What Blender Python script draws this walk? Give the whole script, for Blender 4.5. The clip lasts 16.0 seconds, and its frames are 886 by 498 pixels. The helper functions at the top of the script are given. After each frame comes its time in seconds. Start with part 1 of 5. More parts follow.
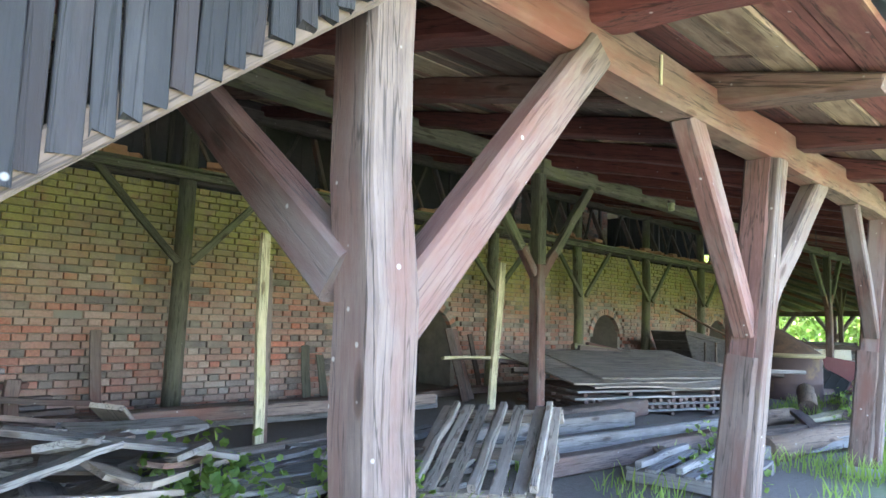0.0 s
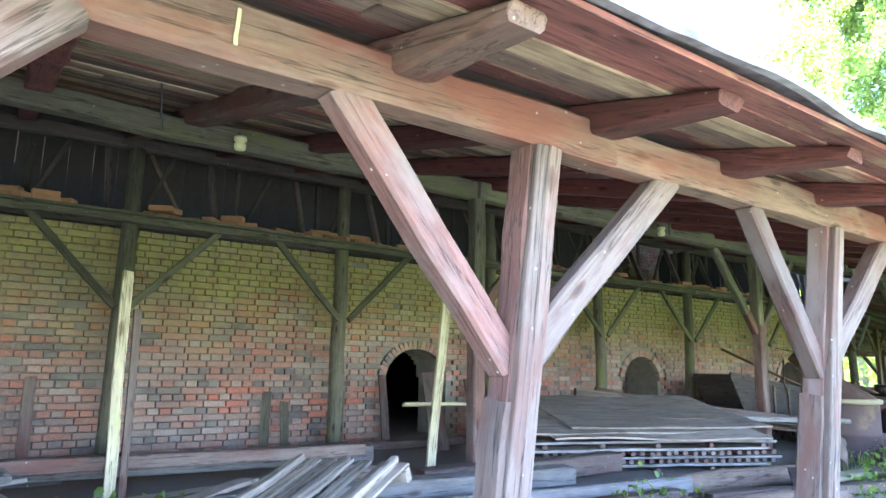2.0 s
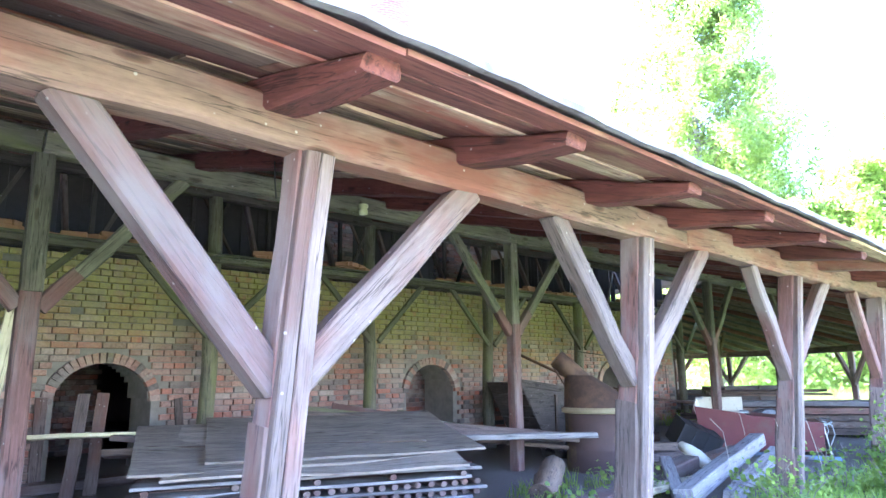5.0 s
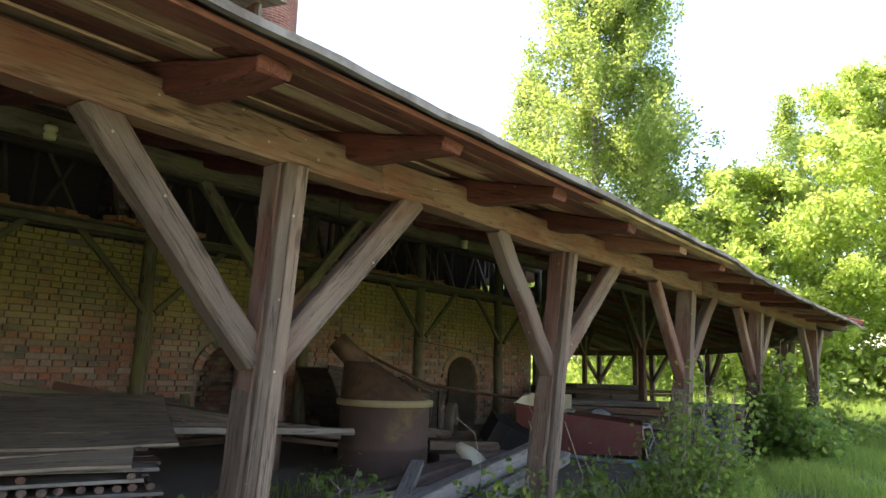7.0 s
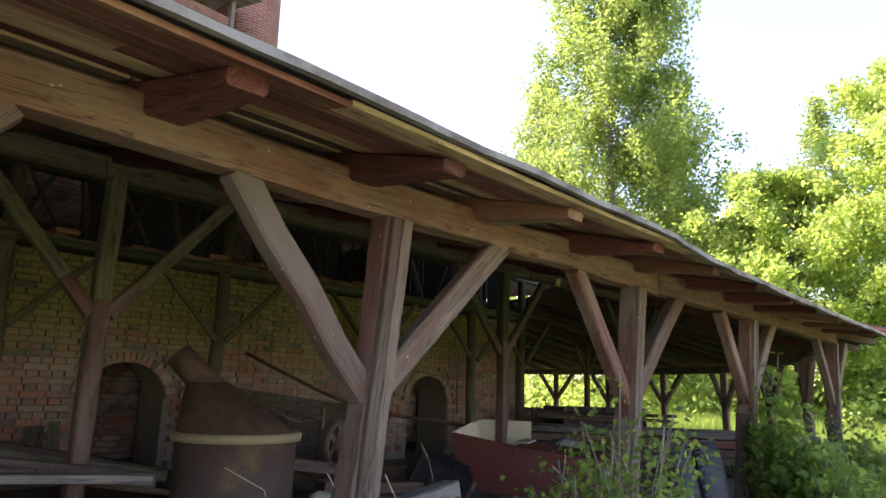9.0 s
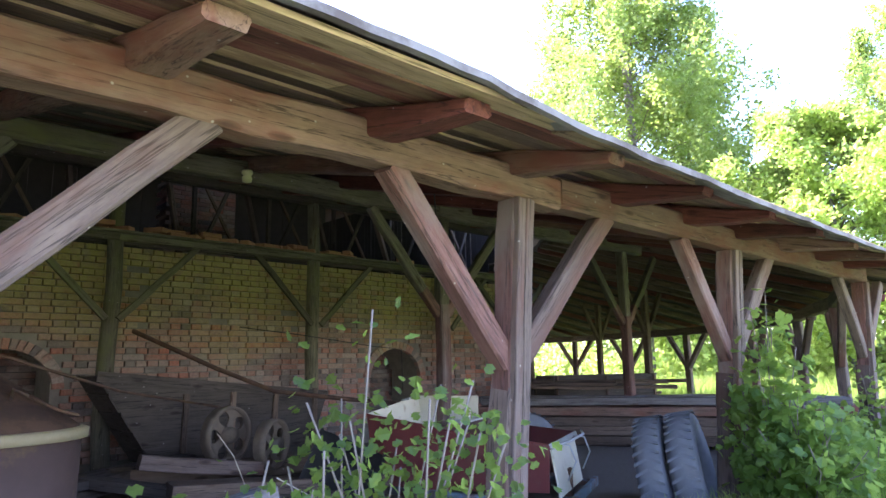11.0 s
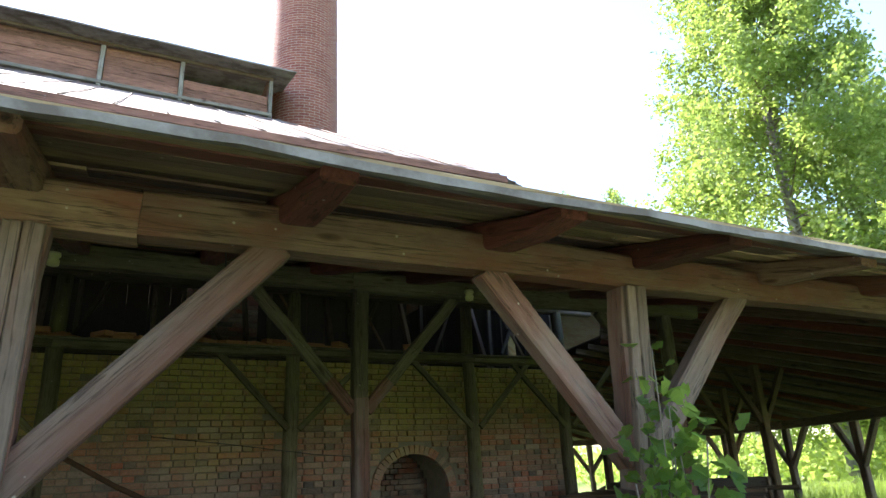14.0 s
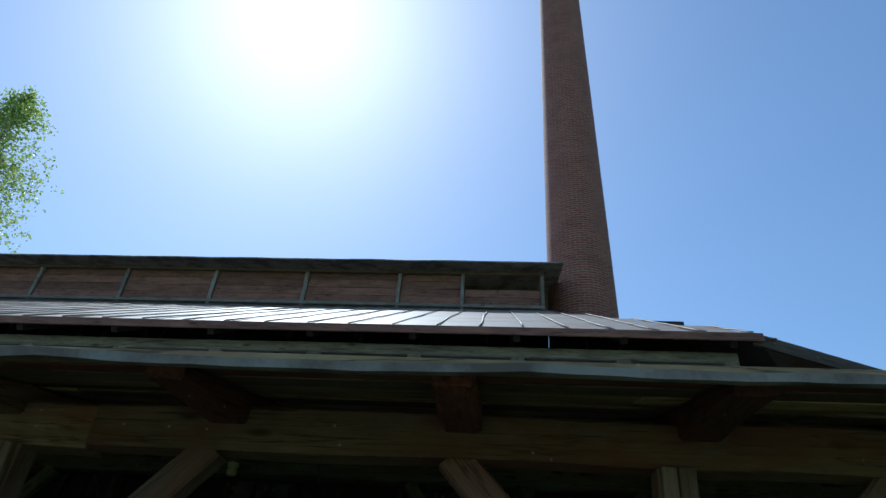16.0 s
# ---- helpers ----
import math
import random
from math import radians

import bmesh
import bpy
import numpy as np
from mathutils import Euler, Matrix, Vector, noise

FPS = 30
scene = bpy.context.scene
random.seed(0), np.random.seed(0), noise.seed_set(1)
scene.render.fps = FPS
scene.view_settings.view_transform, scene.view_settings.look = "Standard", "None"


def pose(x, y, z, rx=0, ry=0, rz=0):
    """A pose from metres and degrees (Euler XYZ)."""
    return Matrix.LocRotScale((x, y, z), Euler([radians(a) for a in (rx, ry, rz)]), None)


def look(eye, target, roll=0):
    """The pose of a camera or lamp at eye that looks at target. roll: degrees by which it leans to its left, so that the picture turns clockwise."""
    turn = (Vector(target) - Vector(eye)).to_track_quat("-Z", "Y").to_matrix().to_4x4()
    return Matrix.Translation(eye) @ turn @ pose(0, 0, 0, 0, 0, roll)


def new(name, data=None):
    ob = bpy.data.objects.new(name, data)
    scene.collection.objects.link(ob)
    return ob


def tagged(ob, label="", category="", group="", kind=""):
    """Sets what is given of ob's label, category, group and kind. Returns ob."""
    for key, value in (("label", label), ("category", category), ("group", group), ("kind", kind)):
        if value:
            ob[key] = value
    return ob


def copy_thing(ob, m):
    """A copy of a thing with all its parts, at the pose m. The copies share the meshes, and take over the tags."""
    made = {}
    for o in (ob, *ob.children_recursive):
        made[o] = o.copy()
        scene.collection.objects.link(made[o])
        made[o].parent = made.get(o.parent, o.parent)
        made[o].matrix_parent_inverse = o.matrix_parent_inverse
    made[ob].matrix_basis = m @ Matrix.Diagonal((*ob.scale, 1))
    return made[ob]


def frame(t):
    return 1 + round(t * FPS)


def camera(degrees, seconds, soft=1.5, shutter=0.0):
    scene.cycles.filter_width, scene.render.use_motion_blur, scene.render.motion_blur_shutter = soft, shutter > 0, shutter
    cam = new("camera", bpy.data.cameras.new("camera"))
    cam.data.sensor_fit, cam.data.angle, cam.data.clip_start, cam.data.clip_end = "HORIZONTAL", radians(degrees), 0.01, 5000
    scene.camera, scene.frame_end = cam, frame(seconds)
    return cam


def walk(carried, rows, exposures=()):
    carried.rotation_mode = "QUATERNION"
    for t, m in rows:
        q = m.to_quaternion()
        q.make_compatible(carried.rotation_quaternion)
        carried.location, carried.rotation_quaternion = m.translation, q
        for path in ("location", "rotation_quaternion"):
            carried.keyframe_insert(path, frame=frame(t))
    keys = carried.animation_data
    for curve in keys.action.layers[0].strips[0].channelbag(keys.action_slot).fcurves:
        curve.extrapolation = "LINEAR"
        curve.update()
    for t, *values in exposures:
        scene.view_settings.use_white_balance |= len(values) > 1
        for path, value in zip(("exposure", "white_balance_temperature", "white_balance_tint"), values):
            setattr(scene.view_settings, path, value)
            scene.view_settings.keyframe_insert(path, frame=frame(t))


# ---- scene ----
cam = camera(68.9, 16.0)
PATH = [
    (0, (0.015, -0.061, 1.171), (1.396, 1.369, 1.394), 1.6),
    (0.5, (0.448, -0.269, 1.101), (1.755, 1.22, 1.376), 1.5),
    (1, (0.931, -0.392, 1.164), (2.058, 1.236, 1.446), 1.6),
    (1.5, (1.431, -0.53, 1.177), (2.519, 1.122, 1.476), 1.4),
    (2, (1.921, -0.801, 1.168), (3.048, 0.812, 1.523), 1.0),
    (2.5, (2.386, -0.993, 1.201), (3.511, 0.621, 1.563), 0.7),
    (3, (2.924, -1.031, 1.214), (4.098, 0.544, 1.592), 2.1),
    (3.5, (3.509, -0.995, 1.186), (4.706, 0.558, 1.582), -0.5),
    (4, (4.05, -0.96, 1.155), (5.258, 0.588, 1.536), -1.3),
    (4.5, (4.611, -1.004, 1.173), (5.85, 0.519, 1.553), -0.4),
    (5, (5.214, -1.082, 1.202), (6.547, 0.358, 1.59), -0.7),
    (5.2, (5.437, -1.086, 1.183), (6.789, 0.34, 1.553), -0.8),
    (7.3, (7.708, -1.427, 1.164), (9.234, -0.187, 1.534), 1.8),
    (7.5, (7.949, -1.439, 1.21), (9.478, -0.208, 1.592), 1.5),
    (8, (8.519, -1.451, 1.203), (10.018, -0.185, 1.591), 0.4),
    (8.2, (8.764, -1.459, 1.234), (10.235, -0.183, 1.688), 3.1),
    (10.3, (11.253, -1.161, 1.21), (12.609, 0.274, 1.532), -0.8),
    (10.5, (11.493, -1.168, 1.184), (12.847, 0.267, 1.511), -0.8),
    (11, (12.1, -1.241, 1.169), (13.453, 0.191, 1.514), -1.1),
    (11.5, (12.66, -1.336, 1.224), (13.941, 0.171, 1.521), -1.1),
    (12, (13.239, -1.368, 1.189), (14.507, 0.152, 1.474), -0.8),
    (12.5, (13.837, -1.393, 1.172), (15.078, 0.132, 1.539), -1.1),
    (13, (14.464, -1.442, 1.178), (15.592, 0.169, 1.543), -1.0),
    (13.5, (15.013, -1.523, 1.202), (16.038, 0.161, 1.539), -0.7),
    (14, (15.484, -1.591, 1.164), (16.347, 0.093, 1.812), -2.6),
    (14.5, (15.964, -1.659, 1.188), (16.705, -0.031, 2.083), -0.8),
    (15, (16.47, -1.793, 1.217), (16.906, -0.228, 2.385), 1.0),
    (15.5, (16.948, -1.77, 1.258), (17.006, -0.161, 2.443), 3.7),
    (16, (17.384, -1.648, 1.254), (17.222, -0.023, 2.409), 4.1),
]
EXPOSURES = ((0, 4.05, 5700, 19), (1.0, 4.25, 5700, 20), (2.5, 4.35, 5150, 23), (3.5, 4.25, 5050, 24), (4.5, 4.6, 4950, 31), (5.1, 4.4, 5150, 31), (6.6, 2.5, 6700, 20), (7.4, 1.75, 7300, 27),
             (8.2, 1.45, 7300, 28), (10.4, 3.05, 5800, 36), (11.2, 2.95, 5750, 37), (12.5, 3.0, 5750, 37), (13.0, 2.15, 5850, 33), (13.6, 2.35, 5900, 29), (14.0, 2.0, 6300, 16), (14.3, 0.95, 6700, 8), (15, 0.25, 6100, 4), (16, -0.3, 5200, 2))
walk(cam, [(t, look(eye, target, roll)) for t, eye, target, roll in PATH], EXPOSURES)

W = bpy.data.worlds.new("sky")
scene.world = W
W.use_nodes = True
nt = W.node_tree
sky = nt.nodes.new("ShaderNodeTexSky")
sky.sky_type = "NISHITA"
sky.sun_disc = False
sky.sun_elevation = radians(53.6)
sky.sun_rotation = radians(-28)
sky.dust_density = 0.7
sky.air_density = 1.2
nt.links.new(sky.outputs[0], nt.nodes["Background"].inputs[0])
nt.nodes["Background"].inputs[1].default_value = 0.15

sun = new("sun", bpy.data.lights.new("sun", "SUN"))
sun.data.energy = 5.0
sun.data.angle = radians(0.55)
sun.data.color = (1.0, 0.95, 0.86)
SUN_DIR = Vector((-0.277, 0.525, 0.805))
sun.matrix_world = look(SUN_DIR * 60, (0, 0, 0))


# ------------------------------------------------------------ materials
def shader(name, rough=0.85, metal=0.0):
    m = bpy.data.materials.new(name)
    m.use_nodes = True
    t = m.node_tree
    b = t.nodes["Principled BSDF"]
    b.inputs["Roughness"].default_value = rough
    b.inputs["Metallic"].default_value = metal
    return m, t, b


def node(t, kind, **kw):
    n = t.nodes.new(kind)
    for k, v in kw.items():
        n.inputs[k].default_value = v
    return n


def ramp(t, fac, stops):
    r = t.nodes.new("ShaderNodeValToRGB")
    e = r.color_ramp.elements
    while len(e) < len(stops):
        e.new(0.5)
    for el, (p, c) in zip(e, stops):
        el.position, el.color = p, (*c, 1)
    t.links.new(fac, r.inputs[0])
    return r.outputs[0]


def mix(t, fac, a, b, mode="MIX"):
    n = t.nodes.new("ShaderNodeMix")
    n.data_type, n.blend_type = "RGBA", mode
    for s, v in ((0, fac), (6, a), (7, b)):
        if isinstance(v, (int, float)):
            n.inputs[s].default_value = v
        elif isinstance(v, tuple):
            n.inputs[s].default_value = (*v, 1)
        else:
            t.links.new(v, n.inputs[s])
    return n.outputs[2]


def bump(t, b, height, strength=0.4, dist=0.01):
    n = node(t, "ShaderNodeBump", Strength=strength, Distance=dist)
    t.links.new(height, n.inputs["Height"])
    t.links.new(n.outputs[0], b.inputs["Normal"])


def shifted(t):
    """Object coordinates, moved by a random amount for each object."""
    tc = t.nodes.new("ShaderNodeTexCoord")
    oi = t.nodes.new("ShaderNodeObjectInfo")
    k = t.nodes.new("ShaderNodeVectorMath")
    k.operation = "MULTIPLY_ADD"
    cx = t.nodes.new("ShaderNodeCombineXYZ")
    for i in range(3):
        t.links.new(oi.outputs["Random"], cx.inputs[i])
    t.links.new(cx.outputs[0], k.inputs[0])
    k.inputs[1].default_value = (37, 23, 51)
    t.links.new(tc.outputs["Object"], k.inputs[2])
    return k.outputs[0], oi.outputs["Random"]


def noise_of(t, vec, scale, size=(1, 1, 1), detail=6, rough=0.6):
    mp = node(t, "ShaderNodeMapping", Scale=size)
    t.links.new(vec, mp.inputs[0])
    n = node(t, "ShaderNodeTexNoise", Scale=scale, Detail=detail, Roughness=rough)
    t.links.new(mp.outputs[0], n.inputs["Vector"])
    return n.outputs["Fac"]


def wood(name, dark, mid, light, stain=None, share=0.5, rough=0.82, grain=1.0, spread=(0.66, 1.28)):
    """Weathered timber with the grain along local x; stain is worn paint or algae in patches."""
    m, t, b = shader(name, rough)
    v, rnd = shifted(t)
    g = noise_of(t, v, 5.0 * grain, (0.7, 9, 9), 12, 0.74)
    f = noise_of(t, v, 9.0 * grain, (0.3, 14, 14), 5, 0.75)
    col = ramp(t, g, [(0.12, dark), (0.5, mid), (0.9, light)])
    col = mix(t, 0.75, col, ramp(t, noise_of(t, v, 3.2, (0.6, 1.6, 1.6), 7, 0.7), [(0.34, (0.52, 0.5, 0.5)), (0.58, (1, 1, 1))]), "MULTIPLY")
    check = ramp(t, noise_of(t, v, 4.0, (0.16, 4.5, 4.5), 4, 0.55), [(0.478, (1, 1, 1)), (0.492, (0.1, 0.09, 0.08)), (0.499, (0.1, 0.09, 0.08)), (0.512, (1, 1, 1))])
    col = mix(t, 0.7, col, check, "MULTIPLY")
    crack = ramp(t, f, [(0.33, (0.12, 0.11, 0.10)), (0.41, (1, 1, 1))])
    col = mix(t, 0.4, col, crack, "MULTIPLY")
    vo = t.nodes.new("ShaderNodeTexVoronoi")
    mp = node(t, "ShaderNodeMapping", Scale=(2.2, 7.0, 7.0))
    t.links.new(v, mp.inputs[0])
    t.links.new(mp.outputs[0], vo.inputs["Vector"])
    vo.inputs["Scale"].default_value = 1.0
    knot = ramp(t, vo.outputs["Distance"], [(0.05, (0.16, 0.11, 0.09)), (0.13, (0.62, 0.5, 0.42)), (0.17, (1, 1, 1))])
    col = mix(t, 0.8, col, knot, "MULTIPLY")
    if stain:
        p = noise_of(t, v, 1.3, (0.7, 2.2, 2.2), 5, 0.62)
        k = ramp(t, p, [(max(0.0, 0.72 - share * 0.5), (0, 0, 0)), (0.86 - share * 0.45, (1, 1, 1))])
        s = mix(t, 0.45, (*stain,), col, "SOFT_LIGHT")
        col = mix(t, k, col, s)
    sp = node(t, "ShaderNodeTexVoronoi", Scale=9.0)
    t.links.new(v, sp.inputs["Vector"])
    fleck = ramp(t, sp.outputs["Distance"], [(0.045, (0.55, 0.55, 0.55)), (0.075, (0, 0, 0))])
    col = mix(t, fleck, col, (0.55, 0.52, 0.47))
    hs = t.nodes.new("ShaderNodeHueSaturation")
    mr = node(t, "ShaderNodeMapRange")
    mr.inputs[3].default_value, mr.inputs[4].default_value = spread
    t.links.new(rnd, mr.inputs[0])
    t.links.new(mr.outputs[0], hs.inputs["Value"])
    t.links.new(col, hs.inputs["Color"])
    t.links.new(hs.outputs[0], b.inputs["Base Color"])
    bump(t, b, mix(t, 0.8, g, check, "MULTIPLY"), 0.55, 0.01)
    return m


GREY = wood("weathered_wood", (0.085, 0.06, 0.05), (0.175, 0.128, 0.104), (0.265, 0.205, 0.172), (0.185, 0.098, 0.074), 0.46)
PALEGREY = wood("bleached_wood", (0.12, 0.108, 0.1), (0.25, 0.23, 0.21), (0.40, 0.375, 0.345))
REDWOOD = wood("red_stained_wood", (0.085, 0.036, 0.028), (0.165, 0.08, 0.062), (0.27, 0.165, 0.138), (0.24, 0.20, 0.178), 0.5)
RAFTERWOOD = wood("dark_red_rafter", (0.055, 0.017, 0.013), (0.155, 0.045, 0.032), (0.25, 0.095, 0.066))
BEAMWOOD = wood("old_beam_wood", (0.11, 0.066, 0.046), (0.25, 0.155, 0.108), (0.36, 0.245, 0.178), (0.25, 0.105, 0.07), 0.5)
MOSSWOOD = wood("algae_wood", (0.06, 0.055, 0.035), (0.15, 0.138, 0.092), (0.25, 0.235, 0.155), (0.20, 0.205, 0.09), 0.4)
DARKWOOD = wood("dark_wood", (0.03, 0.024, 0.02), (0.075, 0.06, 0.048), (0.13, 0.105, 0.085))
BROWNWOOD = wood("brown_wood", (0.07, 0.045, 0.03), (0.16, 0.11, 0.075), (0.26, 0.19, 0.135))
NEWWOOD = wood("pale_lath", (0.36, 0.30, 0.17), (0.52, 0.46, 0.29), (0.62, 0.56, 0.38), (0.40, 0.42, 0.20), 0.3)
ROOFWOOD = wood("roof_board_wood", (0.07, 0.048, 0.034), (0.42, 0.315, 0.20), (0.70, 0.60, 0.42), (0.26, 0.095, 0.065), 0.5, 0.8, 0.6, (0.32, 1.35))
ROOFPALE = wood("pale_roof_board", (0.20, 0.13, 0.07), (0.52, 0.39, 0.22), (0.72, 0.60, 0.40), (0.16, 0.10, 0.07), 0.35, 0.8, 0.6, (0.6, 1.25))
ROOFRED = wood("red_roof_board", (0.09, 0.03, 0.022), (0.24, 0.085, 0.06), (0.36, 0.17, 0.12), (0.45, 0.34, 0.2), 0.35, 0.8, 0.6, (0.5, 1.2))
REDBOARD = wood("faded_red_board", (0.13, 0.06, 0.045), (0.24, 0.115, 0.085), (0.36, 0.2, 0.15))
SHEETWOOD = wood("warped_sheet_wood", (0.2, 0.165, 0.13), (0.33, 0.275, 0.22), (0.44, 0.375, 0.31), None, 0.5, 0.85, 0.6)
TARWOOD = wood("tarred_board", (0.011, 0.010, 0.010), (0.026, 0.024, 0.024), (0.055, 0.05, 0.048), (0.045, 0.028, 0.024), 0.4)


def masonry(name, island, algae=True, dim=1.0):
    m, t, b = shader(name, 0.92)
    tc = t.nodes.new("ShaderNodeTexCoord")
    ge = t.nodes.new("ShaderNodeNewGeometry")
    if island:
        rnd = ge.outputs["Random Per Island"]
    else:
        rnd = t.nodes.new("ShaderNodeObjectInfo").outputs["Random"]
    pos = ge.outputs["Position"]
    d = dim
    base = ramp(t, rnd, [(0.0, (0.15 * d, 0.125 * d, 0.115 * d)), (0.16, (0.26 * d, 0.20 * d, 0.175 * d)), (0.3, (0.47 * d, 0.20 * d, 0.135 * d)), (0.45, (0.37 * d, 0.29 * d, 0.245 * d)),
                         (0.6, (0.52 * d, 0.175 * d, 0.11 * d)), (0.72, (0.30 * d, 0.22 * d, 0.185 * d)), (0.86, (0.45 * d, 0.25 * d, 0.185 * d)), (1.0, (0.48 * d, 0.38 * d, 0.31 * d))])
    fine = noise_of(t, pos, 28, detail=7, rough=0.7)
    col = mix(t, 0.7, base, ramp(t, fine, [(0.3, (0.35, 0.34, 0.33)), (0.65, (1, 1, 1))]), "MULTIPLY")
    dust = noise_of(t, pos, 1.6, (1, 1, 2), 6, 0.65)
    col = mix(t, ramp(t, dust, [(0.46, (0, 0, 0)), (0.72, (0.6, 0.6, 0.6))]), col, (0.38, 0.34, 0.275))
    if algae:
        sx = t.nodes.new("ShaderNodeSeparateXYZ")
        t.links.new(pos, sx.inputs[0])
        ad = t.nodes.new("ShaderNodeMath")
        ad.operation = "MULTIPLY_ADD"
        t.links.new(noise_of(t, pos, 0.75, (1, 1, 1.5), 5, 0.6), ad.inputs[0])
        ad.inputs[1].default_value = 2.6
        t.links.new(sx.outputs[2], ad.inputs[2])
        mr = node(t, "ShaderNodeMapRange")
        mr.inputs[1].default_value, mr.inputs[2].default_value = 2.7, 3.75
        t.links.new(ad.outputs[0], mr.inputs[0])
        patch = noise_of(t, pos, 5.5, detail=5, rough=0.7)
        mu = t.nodes.new("ShaderNodeMath")
        mu.operation = "MULTIPLY"
        t.links.new(mr.outputs[0], mu.inputs[0])
        pr = node(t, "ShaderNodeMapRange")
        pr.inputs[1].default_value, pr.inputs[2].default_value = 0.26, 0.54
        t.links.new(patch, pr.inputs[0])
        t.links.new(pr.outputs[0], mu.inputs[1])
        col = mix(t, mu.outputs[0], col, mix(t, fine, (0.27, 0.22, 0.065), (0.54, 0.455, 0.18)))
    t.links.new(col, b.inputs["Base Color"])
    bump(t, b, fine, 0.6, 0.012)
    return m


BRICK = masonry("kiln_brick", False)
BRICKS = masonry("kiln_brick_rows", True)
# kiln brick colours at 0.45 for the infill of the arches
DARKBRICK = masonry("dim_brick", True, False, 0.45)
FLUEBRICK = masonry("flue_brick", True, False, 0.6)


def plain(name, c1, c2, scale, rough=0.85, metal=0.0, rust=None, share=0.5, strength=0.3):
    m, t, b = shader(name, rough, metal)
    v, rnd = shifted(t)
    n = noise_of(t, v, scale, detail=8, rough=0.65)
    col = mix(t, n, c1, c2)
    if rust:
        k = ramp(t, noise_of(t, v, scale * 0.35, detail=7, rough=0.68), [(0.62 - share * 0.35, (0, 0, 0)), (0.72 - share * 0.25, (1, 1, 1))])
        col = mix(t, k, col, rust)
    t.links.new(col, b.inputs["Base Color"])
    bump(t, b, n, strength, 0.008)
    return m


MORTAR = plain("lime_mortar", (0.10, 0.09, 0.075), (0.34, 0.305, 0.25), 5)
# one near-black tone for the kiln body and the sheet behind the struts
NEARBLACK = plain("near_black", (0.02, 0.018, 0.016), (0.05, 0.042, 0.036), 7)
FELT = plain("roofing_felt", (0.16, 0.15, 0.145), (0.32, 0.30, 0.29), 6, 0.95, rust=(0.12, 0.10, 0.09))
TINROOF = plain("worn_tin_roof", (0.17, 0.145, 0.125), (0.30, 0.25, 0.215), 3.5, 0.62, 0.15, rust=(0.20, 0.12, 0.085), share=0.45)
RUST = plain("rusty_iron", (0.055, 0.035, 0.026), (0.12, 0.068, 0.045), 12, 0.82, 0.25, rust=(0.15, 0.085, 0.05))
TANKSIDE = plain("rusty_tank_plate", (0.075, 0.048, 0.042), (0.135, 0.085, 0.068), 5, 0.75, 0.25, rust=(0.21, 0.14, 0.06), share=0.35)
RIM = plain("corroded_rim", (0.26, 0.21, 0.11), (0.38, 0.32, 0.19), 14, 0.85)
IRON = plain("cast_iron", (0.10, 0.08, 0.06), (0.20, 0.155, 0.115), 14, 0.7, 0.35)
REDPAINT = plain("red_enamel", (0.10, 0.018, 0.017), (0.16, 0.03, 0.027), 5, 0.5, rust=(0.12, 0.05, 0.035), share=0.3)
CREAM = plain("cream_enamel", (0.56, 0.52, 0.39), (0.70, 0.66, 0.52), 6, 0.55, rust=(0.30, 0.19, 0.10), share=0.15)
TINPALE = plain("zinc_sheet", (0.40, 0.42, 0.42), (0.56, 0.57, 0.56), 9, 0.5, 0.5)
RUBBER = plain("dusty_rubber", (0.07, 0.075, 0.08), (0.17, 0.18, 0.19), 7, 0.85)
BLUEPAINT = plain("faded_blue_paint", (0.10, 0.17, 0.22), (0.2, 0.28, 0.33), 8, 0.65, rust=(0.14, 0.085, 0.05))
GREENPAINT = plain("dull_green_paint", (0.05, 0.08, 0.05), (0.11, 0.14, 0.09), 8, 0.7)
CABLE = plain("black_cable", (0.02, 0.02, 0.02), (0.05, 0.05, 0.05), 10, 0.6)
PORCELAIN = plain("yellowed_porcelain", (0.52, 0.52, 0.25), (0.66, 0.66, 0.36), 8, 0.35)
STONE = plain("foundation_stone", (0.22, 0.21, 0.19), (0.38, 0.36, 0.32), 7)
CLAYTILE = plain("orange_brick", (0.30, 0.14, 0.075), (0.50, 0.27, 0.15), 16, 0.9)
BARK = plain("birch_bark", (0.07, 0.06, 0.055), (0.42, 0.40, 0.37), 5, 0.85)
TWIG = plain("grey_twig", (0.14, 0.11, 0.085), (0.27, 0.23, 0.18), 20)
DRY = plain("dry_stalk", (0.34, 0.29, 0.22), (0.52, 0.46, 0.36), 20)


def chimney_brick():
    m, t, b = shader("chimney_brick", 0.88)
    tc = t.nodes.new("ShaderNodeTexCoord")
    br = t.nodes.new("ShaderNodeTexBrick")
    uv = t.nodes.new("ShaderNodeUVMap")
    t.links.new(uv.outputs[0], br.inputs["Vector"])
    br.inputs["Scale"].default_value = 1.0
    br.inputs["Brick Width"].default_value = 0.29
    br.inputs["Row Height"].default_value = 0.088
    br.inputs["Mortar Size"].default_value = 0.009
    br.inputs["Color1"].default_value = (0.205, 0.058, 0.045, 1)
    br.inputs["Color2"].default_value = (0.27, 0.10, 0.07, 1)
    br.inputs["Mortar"].default_value = (0.36, 0.27, 0.23, 1)
    n = noise_of(t, tc.outputs["Object"], 1.1, detail=7)
    col = mix(t, 0.5, br.outputs["Color"], ramp(t, n, [(0.3, (0.5, 0.45, 0.45)), (0.7, (1, 1, 1))]), "MULTIPLY")
    t.links.new(col, b.inputs["Base Color"])
    bump(t, b, br.outputs["Fac"], -0.5, 0.01)
    return m


CHIMNEYBRICK = chimney_brick()


